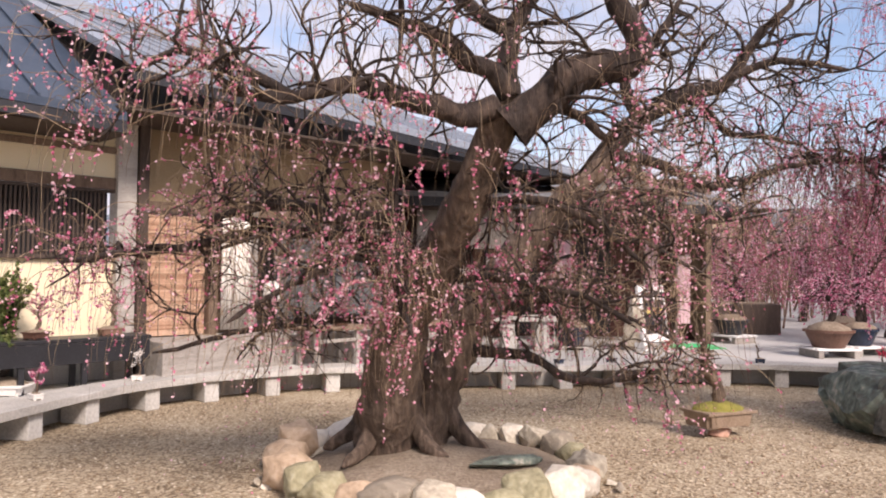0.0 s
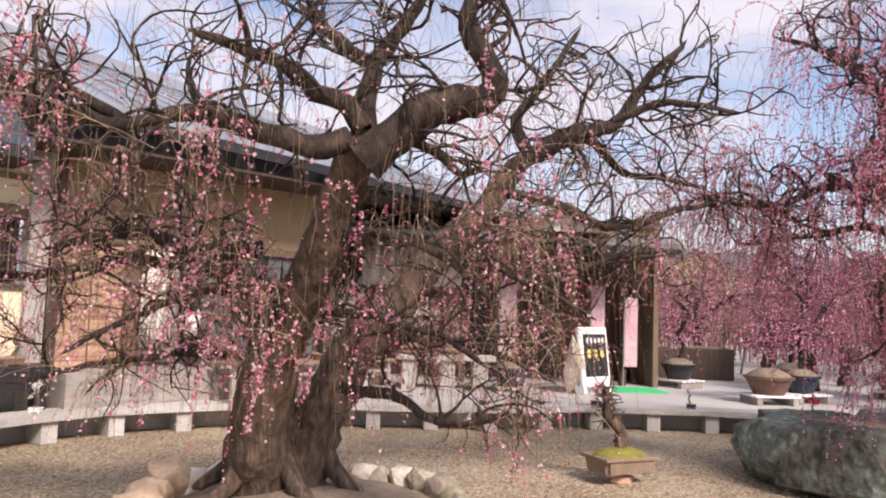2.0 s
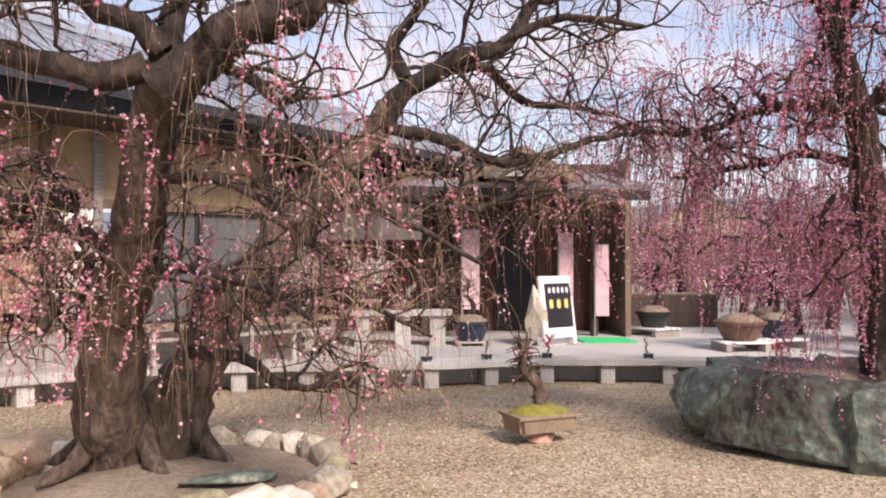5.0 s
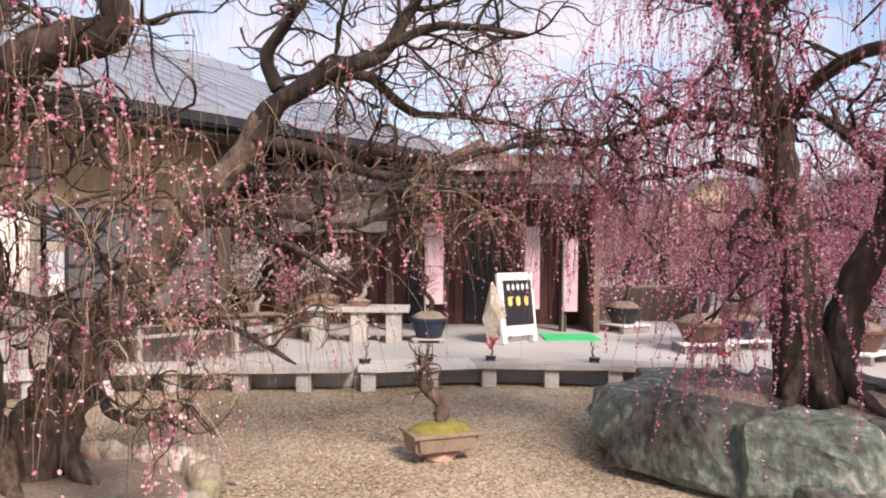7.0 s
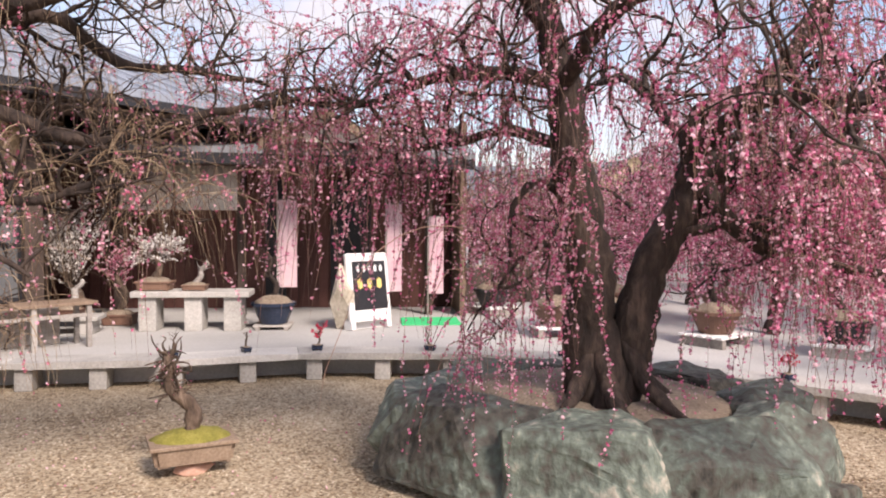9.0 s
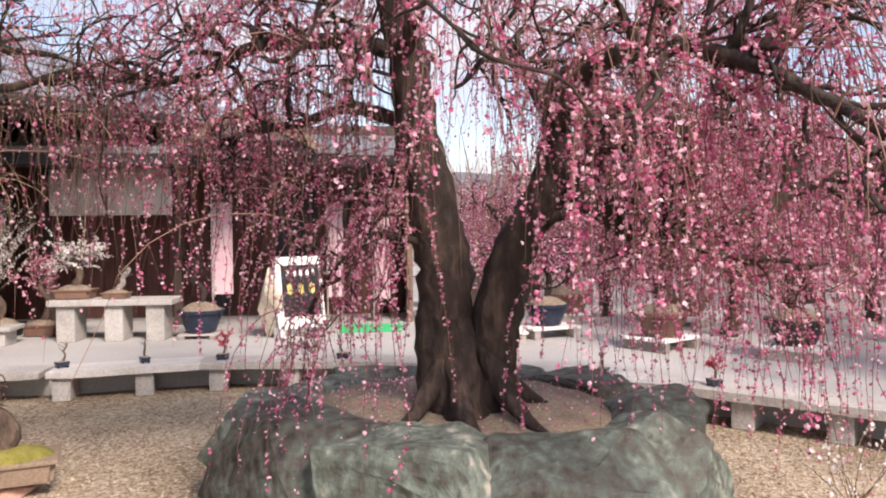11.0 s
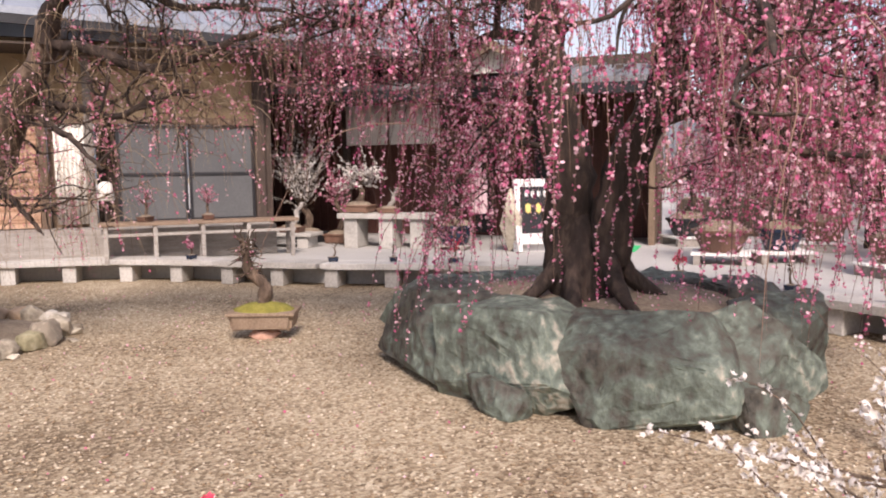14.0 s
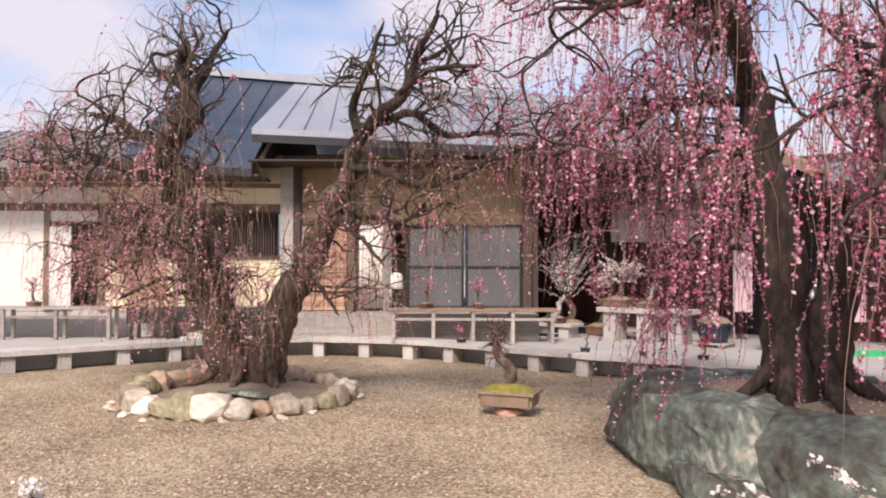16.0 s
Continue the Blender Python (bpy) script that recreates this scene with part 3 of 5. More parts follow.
part("roof", solid([Vector(p) for p in ((7.6, -1.15, 3.221), (7.6, 7.5, 3.221), (5.41, 3.2, 4.95))], 0.1), "roof", house, "blue-grey hipped roof end")
part("ridge_cap", solid([Vector((-3.95, 2.95, 5.72)), Vector((5.5, 3.0, 5.06)), Vector((5.5, 3.36, 5.06)), Vector((-3.95, 3.36, 5.72))], 0.17), "roof", house)
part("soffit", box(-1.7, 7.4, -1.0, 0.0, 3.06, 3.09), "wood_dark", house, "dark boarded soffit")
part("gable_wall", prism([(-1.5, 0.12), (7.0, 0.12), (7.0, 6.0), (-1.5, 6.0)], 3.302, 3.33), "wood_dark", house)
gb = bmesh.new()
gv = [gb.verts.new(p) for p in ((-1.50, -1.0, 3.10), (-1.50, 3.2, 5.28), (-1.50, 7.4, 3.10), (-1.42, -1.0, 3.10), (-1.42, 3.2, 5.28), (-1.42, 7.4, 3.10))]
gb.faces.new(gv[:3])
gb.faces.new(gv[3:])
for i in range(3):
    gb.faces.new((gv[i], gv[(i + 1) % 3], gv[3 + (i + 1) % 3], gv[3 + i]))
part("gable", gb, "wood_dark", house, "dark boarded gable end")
# Left roof section: navy, coloured darker for the shade lying on it
roof_plane(house, (-3.9, -1.05, 3.08), (-1.62, -1.05, 3.0), (-3.9, 3.1, 5.56), (-1.62, 3.1, 5.40), "navy", 0.09, 0.4, "navy metal roof, its shade put into the colour")
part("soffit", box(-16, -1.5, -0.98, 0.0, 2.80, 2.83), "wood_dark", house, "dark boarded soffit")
tr = roof_plane(house, (-16, -1.05, 3.02), (-3.92, -1.05, 3.02), (-16, 1.4, 3.95), (-3.92, 1.4, 3.95), "tile", 0.10, 0.24, "grey tiled roof")
part("wall", box(-16, -1.5, 1.0, 1.15, 2.83, 3.75), "wood_dark", house)
for r in range(1, 8):
    f = r / 8
    y, z = -1.05 + 2.45 * f, 3.02 + 0.93 * f
    part("tile_course", box(-16, -3.92, y - 0.01, y + 0.02, z, z + 0.035, 0.008), "tile", tr)

# ---- tea shed with the white awning cloth ----
shed = thing("shed", "open timber shed with a red-brown boarded back wall", "shed")
roof_plane(shed, (-0.9, 11.45, 2.42), (4.9, 11.45, 2.34), (-0.9, 13.7, 2.86), (4.9, 13.7, 2.78), "tile", 0.07, 0.4, "grey metal lean-to roof")
for x in (-0.7, 0.24, 1.86, 4.4):
    part("post", box(x - 0.05, x + 0.05, 12.55, 12.65, 0.2, 2.62, 0.008), "wood_dark", shed)
part("beam", box(-0.8, 4.6, 12.55, 12.66, 2.44, 2.56, 0.008), "wood_dark", shed)
part("beam", box(-0.8, 4.6, 11.62, 11.7, 2.18, 2.28, 0.008), "wood_dark", shed)
bd = piece(box(-0.072, 0.072, 0, 0.03, 0.2, 2.75, 0.004), "red_wood", "board")
for i in range(-11, 38):
    q = part("board", bd, None, shed)
    q.matrix_basis = pose(-0.85 + i * 0.15, 13.5 + 0.006 * (i % 3), 0)
part("back_wall", box(-2.6, 4.9, 13.56, 13.66, 0.1, 2.9), "wood_dark", shed)
part("side_wall", box(4.82, 4.9, 12.4, 13.56, 0.2, 2.85), "wood", shed)
# no openings cut: black sheets stand in for the shade inside the doorways
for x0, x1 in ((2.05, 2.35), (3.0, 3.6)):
    part("doorway", box(x0, x1, 13.46, 13.495, 0.25, 2.1, 0.005), "black", shed, "black sheet for the shade inside a doorway")
gab = thing("porch_gable", "small dark gable roof over the shed entrance with a white front", "roof")
for sx in (-1, 1):
    part("roof", solid([Vector((3.08, 10.95, 2.80)), Vector((3.08 + sx * 0.72, 10.95, 2.42)), Vector((3.08 + sx * 0.72, 12.6, 2.42 + 0.02)), Vector((3.08, 12.6, 2.80))], 0.06), "wood", gab)
    part("bargeboard", solid([Vector((3.08, 10.90, 2.80)), Vector((3.08 + sx * 0.74, 10.90, 2.41)), Vector((3.08 + sx * 0.74, 10.945, 2.41)), Vector((3.08, 10.945, 2.80))], 0.12), "wood", gab)
gf = bmesh.new()
gv = [gf.verts.new(p) for p in ((2.5, 11.1, 2.42), (3.66, 11.1, 2.42), (3.08, 11.1, 2.72), (2.5, 11.14, 2.42), (3.66, 11.14, 2.42), (3.08, 11.14, 2.72))]
gf.faces.new(gv[:3])
gf.faces.new(gv[3:])
for i in range(3):
    gf.faces.new((gv[i], gv[(i + 1) % 3], gv[3 + (i + 1) % 3], gv[3 + i]))
part("front", gf, "white_wall", gab, "white plaster gable front")
for x0, x1 in ((0.29, 0.98), (1.01, 1.82)):
    aw = thing("awning_cloth", "off-white cloth panel hung under the shed eaves", "curtain", "cloth panels under the eaves")
    cv = [(x0 + (x1 - x0) * i / 30, 12.5 + 0.012 * math.sin(i * 0.6 + x0), z) for z in (1.63, 1.9, 2.22) for i in range(31)]
    cf = [(r * 31 + i, r * 31 + i + 1, (r + 1) * 31 + i + 1, (r + 1) * 31 + i) for r in range(2) for i in range(30)]
    c = part("cloth", mesh_of("cloth", cv, cf, M["cloth"], True), None, aw)
    c.modifiers.new("thickness", "SOLIDIFY").thickness = 0.004
    part("rod", box(x0, x1, 12.485, 12.515, 2.22, 2.245, 0.006), "wood_dark", aw)


def banner(x, y, z0, z1, w, label):
    b = thing("banner", label, "banner", "vertical banners by the shed")
    part("cloth", box(x - w / 2, x + w / 2, y - 0.006, y + 0.006, z0, z1, 0.002), "banner", b)
    part("pole", lathe([(0.011, 0.2), (0.011, z1 + 0.12)], 8), "wood_grey", b).matrix_basis = pose(x - w / 2 - 0.014, y, 0)
    part("arm", box(x - w / 2, x + w / 2, y - 0.008, y + 0.008, z1, z1 + 0.016), "wood_grey", b)


banner(2.52, 12.2, 0.62, 1.76, 0.24, "pink and white vertical cloth banner on a pole")
banner(3.92, 12.3, 0.55, 1.72, 0.2, "pale pink vertical cloth banner on a pole")
banner(4.5, 12.5, 0.5, 1.55, 0.2, "pale pink vertical cloth banner on a pole")

sign = thing("sign_board", "white-framed black notice board with yellow lettering", "sign", at=pose(3.62, 11.2, 0.2, -8, 0, 36))
part("frame", box(-0.30, 0.30, -0.03, 0.03, 0.10, 0.92, 0.02), "paint_white", sign, "white painted frame")
part("panel", box(-0.23, 0.25, -0.038, -0.031, 0.24, 0.82, 0.002), "black", sign, "black writing panel")
for r, (z, h, mt) in enumerate(((0.70, 0.06, "paint_white"), (0.50, 0.10, "yellow"))):
    for i in range(5 if r == 0 else 3):
        w = 0.055 if r == 0 else 0.09
        x = -0.17 + i * (0.082 if r == 0 else 0.14)
        part("letter", box(x, x + w * 0.75, -0.042, -0.0385, z, z + h), mt, sign)
        part("letter", box(x + w * 0.25, x + w * 0.45, -0.046, -0.0425, z - 0.015, z + h + 0.015), mt, sign)
part("back_leg", box(-0.28, 0.28, 0.10, 0.14, 0.0, 0.75, 0.01), "paint_white", sign)
for x in (-0.26, 0.26):
    part("leg", box(x - 0.03, x + 0.03, -0.03, 0.14, 0.012, 0.13, 0.006), "paint_white", sign)
arch = thing("white_stone", "tall rounded pale stone beside the notice board", "stone", at=pose(3.28, 11.15, 0.19, 0, 0, 20))
part("body", stone(random.Random(5), 0.16, 0.20, 0.46, 1, 0.05), "rock", arch)

mat = part("mat", box(4.0, 4.75, 11.5, 12.2, 0.2, 0.215, 0.004), "mat_green", None)
tagged(mat, "bright green artificial turf mat on the terrace", "mat")

# ---- rocks and beds ----
rngr = random.Random(11)
ROCKS = [(3.96, 6.85, 80, 0.50, 0.26, 0.50), (4.20, 6.24, -44, 0.50, 0.25, 0.55), (4.80, 5.80, -24, 0.46, 0.24, 0.54), (5.42, 5.68, 2, 0.46, 0.25, 0.52), (5.86, 5.98, 48, 0.40, 0.24, 0.56), (6.04, 6.62, 86, 0.46, 0.25, 0.53), (5.86, 7.26, 120, 0.46, 0.26, 0.50), (5.34, 7.66, 155, 0.46, 0.26, 0.48), (4.70, 7.70, 190, 0.46, 0.26, 0.48), (4.18, 7.40, 230, 0.42, 0.25, 0.48), (4.72, 5.54, -26, 0.20, 0.09, 0.19), (5.96, 5.70, 40, 0.18, 0.12, 0.22)]
for x, y, a, sx, sy, h in ROCKS:
    r = thing("garden_rock", "large blue-green garden rock edging the raised tree bed", "rock", "rocks round the raised bed", at=pose(x, y, -0.03, 0, 0, a))
    b = stone(rngr, sx, sy * 1.12, h * 0.56, 3, 0.055, 30, 0.10, 0.9, 0.9)
    top = max(v.co.z for v in b.verts)
    for v in b.verts:
        v.co.z *= (h + 0.03) / top
    part("body", b, "green", r)
bm = bmesh.new()
bmesh.ops.create_circle(bm, cap_ends=True, radius=1, segments=40)
bmesh.ops.poke(bm, faces=bm.faces[:])
bmesh.ops.subdivide_edges(bm, edges=bm.edges[:], cuts=5, use_grid_fill=True)
for v in bm.verts:
    r = math.hypot(v.co.x, v.co.y)
    v.co.x, v.co.y = 5.0 + v.co.x * 1.02, 6.72 + v.co.y * 1.02
    v.co.z = 0.40 * min(1.0, (1 - r) * 6) + 0.16 * max(0, 1 - r) + 0.02 * noise.noise(Vector((v.co.x * 5, v.co.y * 5, 0)))
bed = part("soil_bed", bm, "soil", None, smooth=True)
tagged(bed, "brown soil with fallen petals inside the rock ring", "soil", kind="stuff")
bm = bmesh.new()
bmesh.ops.create_circle(bm, cap_ends=True, radius=1, segments=40)
bmesh.ops.poke(bm, faces=bm.faces[:])
bmesh.ops.subdivide_edges(bm, edges=bm.edges[:], cuts=4, use_grid_fill=True)
for v in bm.verts:
    r = math.hypot(v.co.x, v.co.y)
    v.co.x, v.co.y = 0.28 + v.co.x * 0.95, 5.65 + v.co.y * 1.0
    v.co.z = 0.005 + 0.13 * max(0, 1 - r * r) + 0.015 * noise.noise(Vector((v.co.x * 5, v.co.y * 5, 0)))
bed = part("soil_bed", bm, "soil", None, smooth=True)
tagged(bed, "low brown soil mound inside the stone ring", "soil", kind="stuff")
rngs = random.Random(4)
for i in range(30):
    a = i * 2 * math.pi / 30 + rngs.uniform(-0.06, 0.06)
    near = 0.5 - 0.5 * math.sin(a + 0.5)
    sx = rngs.uniform(0.11, 0.17) * (0.85 + 0.4 * near)
    x, y = 0.28 + 0.95 * math.cos(a), 5.65 + 1.0 * math.sin(a)
    r = thing("ring_stone", "rounded pale boulder in a ring round the tree", "rock", "stones ringing the tree", at=pose(x, y, -0.02, 0, 0, math.degrees(a) + 90 + rngs.uniform(-20, 20)))
    part("body", stone(rngs, sx, sx * 0.8, sx * rngs.uniform(0.66, 0.9), 2, 0.06, 22, 0.0, 0.5), rngs.choice(["rock", "rock", "rock", "tanrock", "mossrock"]), r, smooth=True)
for i in range(34):
    a = rngs.uniform(0, 2 * math.pi)
    d = rngs.uniform(1.28, 1.42)
    sx = rngs.uniform(0.04, 0.085)
    r = thing("small_stone", "small pale stone wedged under the ring of boulders", "rock", "small stones at the ring", at=pose(0.28 + d * math.cos(a) * 0.82, 5.65 + d * math.sin(a) * 0.86, -0.01, 0, 0, rngs.uniform(0, 180)))
    part("body", stone(rngs, sx, sx * 0.75, sx * 0.5, 0, 0.05, 12), "rock", r)
flat = thing("flat_stone", "flat grey-green stone lying at the trunk", "rock", at=pose(0.68, 5.36, 0.09, 0, 0, 30))
part("body", stone(rngs, 0.30, 0.13, 0.05, 1, 0.04), "green", flat)

# loose gravel
rg = np.random.default_rng(3)
npeb = 42000
r = 1.2 + 8.0 * rg.random(npeb) ** 0.8
th = rg.uniform(0.12, math.pi - 0.12, npeb)
px = np.stack([2.4 + r * np.cos(th) * 0.85, 0.6 + r * np.sin(th), np.zeros(npeb)], -1)
okp = np.array([((p[0] - 5) / 1.15) ** 2 + ((p[1] - 6.7) / 1.3) ** 2 > 1 and ((p[0] - 0.36) / 1.05) ** 2 + ((p[1] - 5.8) / 1.1) ** 2 > 1 and p[1] < 8.3 and p[0] > -2.3 for p in px])
px = px[okp]
npeb = len(px)
oct_v = np.array([(1, 0, 0.4), (0.3, 0.9, 0.35), (-0.8, 0.5, 0.4), (-0.7, -0.6, 0.35), (0.4, -0.9, 0.4), (0, 0, 0.85), (0, 0, -0.2)])
oct_f = np.array([(i, (i + 1) % 5, 5) for i in range(5)] + [((i + 1) % 5, i, 6) for i in range(5)])
sz = rg.uniform(0.004, 0.015, (npeb, 1, 1)) * np.array([1, 0.8, 0.7])
an = rg.uniform(0, 2 * math.pi, npeb)
rot = np.stack([np.stack([np.cos(an), -np.sin(an)], -1), np.stack([np.sin(an), np.cos(an)], -1)], 1)
pv = oct_v[None] * sz * rg.uniform(0.75, 1.25, (npeb, 7, 1))
pv[:, :, :2] = np.einsum("nij,nkj->nki", rot, pv[:, :, :2])
pv = pv + px[:, None, :]
peb = part("loose_gravel", mesh_of("loose_gravel", pv.reshape(-1, 3), (oct_f[None] + 7 * np.arange(npeb)[:, None, None]).reshape(-1, 3), M["pebble"]), None, None)
tagged(peb, "loose pale gravel stones scattered on the ground", "gravel", kind="stuff")

# ---- the two large trees ----
tree_a_limbs = [
    ([(-0.04, 5.88, 0), (-0.04, 5.68, 0.4), (0.05, 5.50, 0.9), (0.25, 5.2, 1.35), (0.42, 4.85, 1.75), (0.58, 4.62, 2.2)], 0.215, 0.09, 0.2),
    ([(0.16, 5.93, 0), (0.32, 5.96, 0.55), (0.61, 6.02, 1.1), (1.02, 6.02, 1.6), (1.34, 5.95, 1.92), (1.56, 5.88, 2.28)], 0.205, 0.07, 0.4),
    ([(0.04, 5.83, 0), (0.10, 5.83, 0.3), (0.20, 5.88, 0.6)], 0.15, 0.05, 0),
    ([(-0.06, 5.73, 0.5), (-0.14, 5.58, 0.26), (-0.22, 5.46, 0.15), (-0.30, 5.34, 0.1)], 0.09, 0.03, 0),
    ([(0.06, 5.78, 0.45), (0.16, 5.66, 0.25), (0.26, 5.54, 0.16), (0.36, 5.46, 0.11)], 0.09, 0.03, 0),
    ([(0.28, 5.92, 0.5), (0.42, 5.84, 0.25), (0.54, 5.78, 0.15), (0.64, 5.74, 0.1)], 0.09, 0.03, 0),
    ([(-0.10, 5.84, 0.5), (-0.24, 5.84, 0.25), (-0.36, 5.84, 0.15), (-0.46, 5.82, 0.1)], 0.09, 0.03, 0),
    ([(0.51, 4.6, 2.14), (0.34, 4.55, 2.08), (0.21, 4.5, 2.12), (0.0, 4.45, 2.15), (-0.25, 4.4, 2.19), (-0.49, 4.35, 2.1), (-0.82, 4.3, 2.11)], 0.07, 0.02, 1.5),
    ([(0.59, 4.6, 2.19), (0.5, 4.57, 2.31), (0.35, 4.53, 2.35), (0.27, 4.5, 2.42), (0.1, 4.47, 2.49), (-0.06, 4.43, 2.52), (-0.26, 4.4, 2.58)], 0.06, 0.018, 1.3),
    ([(0.58, 4.65, 2.18), (0.59, 4.72, 2.43), (0.62, 4.79, 2.6), (0.49, 4.86, 2.68), (0.36, 4.93, 2.8), (0.16, 5.0, 2.98)], 0.07, 0.02, 1.1),
    ([(0.62, 4.8, 2.59), (0.7, 4.87, 2.72), (0.85, 4.93, 2.97), (0.97, 5.0, 3.2)], 0.05, 0.02, 1.1),
    ([(0.6, 4.6, 2.02), (0.78, 4.59, 2.19), (0.92, 4.57, 2.29), (1.17, 4.56, 2.36), (1.23, 4.54, 2.44), (1.16, 4.53, 2.59), (1.08, 4.51, 2.78), (1.21, 4.5, 2.95)], 0.115, 0.04, 1.3),
    ([(0.66, 4.6, 2.17), (0.81, 4.6, 2.13), (0.98, 4.6, 2.05), (1.09, 4.6, 1.96), (1.23, 4.6, 2.04)], 0.035, 0.014, 1),
    ([(1.49, 5.9, 2.11), (1.56, 5.87, 2.28), (1.71, 5.84, 2.39), (1.92, 5.81, 2.5), (2.21, 5.79, 2.6), (2.32, 5.76, 2.75), (2.46, 5.73, 2.95), (2.68, 5.7, 3.16)], 0.075, 0.018, 1.5),
    ([(1.62, 5.85, 2.39), (1.56, 5.84, 2.59), (1.69, 5.82, 2.79), (1.83, 5.81, 3.02), (1.98, 5.8, 3.25)], 0.045, 0.014, 1.2),
    ([(1.49, 5.9, 2.11), (1.83, 5.96, 2.07), (2.12, 6.02, 1.96), (2.38, 6.08, 1.95), (2.8, 6.14, 2.05), (3.24, 6.2, 2.15)], 0.045, 0.014, 1.5),
    ([(1.78, 5.9, 2.44), (2.07, 6.0, 2.51), (2.38, 6.1, 2.32), (2.74, 6.2, 2.31), (3.07, 6.3, 2.27)], 0.04, 0.014, 1.2),
    ([(2.2, 5.75, 2.59), (2.47, 5.73, 2.71), (2.77, 5.72, 2.71), (3.07, 5.7, 2.68)], 0.03, 0.014, 1.2),
    ([(1.18, 6.0, 1.76), (1.56, 5.98, 1.69), (1.95, 5.95, 1.62), (2.33, 5.93, 1.7), (2.64, 5.9, 1.74)], 0.035, 0.012, 1),
    ([(0.49, 5.4, 0.81), (0.82, 5.25, 0.79), (1.0, 5.1, 0.69), (1.17, 4.95, 0.68), (1.36, 4.8, 0.75)], 0.04, 0.012, 0.8),
    ([(0.04, 5.0, 1.57), (-0.26, 4.95, 1.56), (-0.56, 4.9, 1.62), (-0.82, 4.85, 1.58), (-1.04, 4.8, 1.52)], 0.06, 0.014, 1.3),
    ([(-0.2, 4.9, 1.54), (-0.32, 4.9, 1.37), (-0.41, 4.9, 1.25)], 0.03, 0.012, 0.6),
    ([(0.25, 5.25, 1.3), (-0.3, 5.2, 1.5), (-0.8, 5.1, 1.5), (-1.3, 5.0, 1.4), (-1.8, 4.9, 1.3)], 0.05, 0.014, 1.2),
    ([(0.12, 5.6, 0.9), (0.1, 5.2, 1.1), (0.05, 4.85, 1.1), (0.1, 4.5, 0.95)], 0.035, 0.012, 0.9, 1.8),
    ([(1.0, 6.03, 1.6), (1.35, 5.9, 1.6), (1.75, 5.8, 1.45), (2.1, 5.7, 1.25)], 0.035, 0.012, 0.9),
    ([(0.2, 5.35, 1.2), (0.6, 5.0, 1.25), (1.0, 4.75, 1.15), (1.25, 4.6, 1.0)], 0.03, 0.012, 1.1),
    ([(0.22, 5.3, 1.25), (-0.2, 5.0, 1.35), (-0.55, 4.75, 1.2), (-0.85, 4.65, 1.0)], 0.03, 0.012, 1.1),
    ([(0.4, 4.9, 1.65), (0.75, 4.7, 1.65), (1.05, 4.6, 1.5), (1.3, 4.5, 1.3)], 0.03, 0.012, 1.0),
    ([(0.6, 6.12, 1.0), (1.05, 5.85, 1.08), (1.45, 5.65, 1.0), (1.8, 5.5, 0.85)], 0.03, 0.012, 0.9),
    ([(0.12, 5.6, 0.9), (-0.35, 5.5, 0.95), (-0.85, 5.3, 0.9), (-1.35, 5.1, 0.8)], 0.035, 0.012, 1.0, 1.6),
    ([(-0.5, 4.35, 2.1), (-0.8, 4.3, 2.25), (-1.05, 4.35, 2.3), (-1.3, 4.4, 2.2)], 0.03, 0.012, 1.0, 3.0),
]
weeping_plum("weeping_plum_tree", "old gnarled weeping plum with sparse pink blossom, ringed by boulders", tree_a_limbs, 7, (0.4, 5.4, 0), "bark_pale", "twig_tan", "pink", seconds=10, thirds=4, twigs=3.0, drop=(0.18, 0.66), bloom=32, size=0.0092, reach=0.76, slim=0.66, bare=0.35, thin=0.4, clump=(0.05, 0.2, 0.6, 2.4), arch=1.7, fall=0.72, wave=0.03, root=range(7))
B = (5.02, 6.42, 0.42)
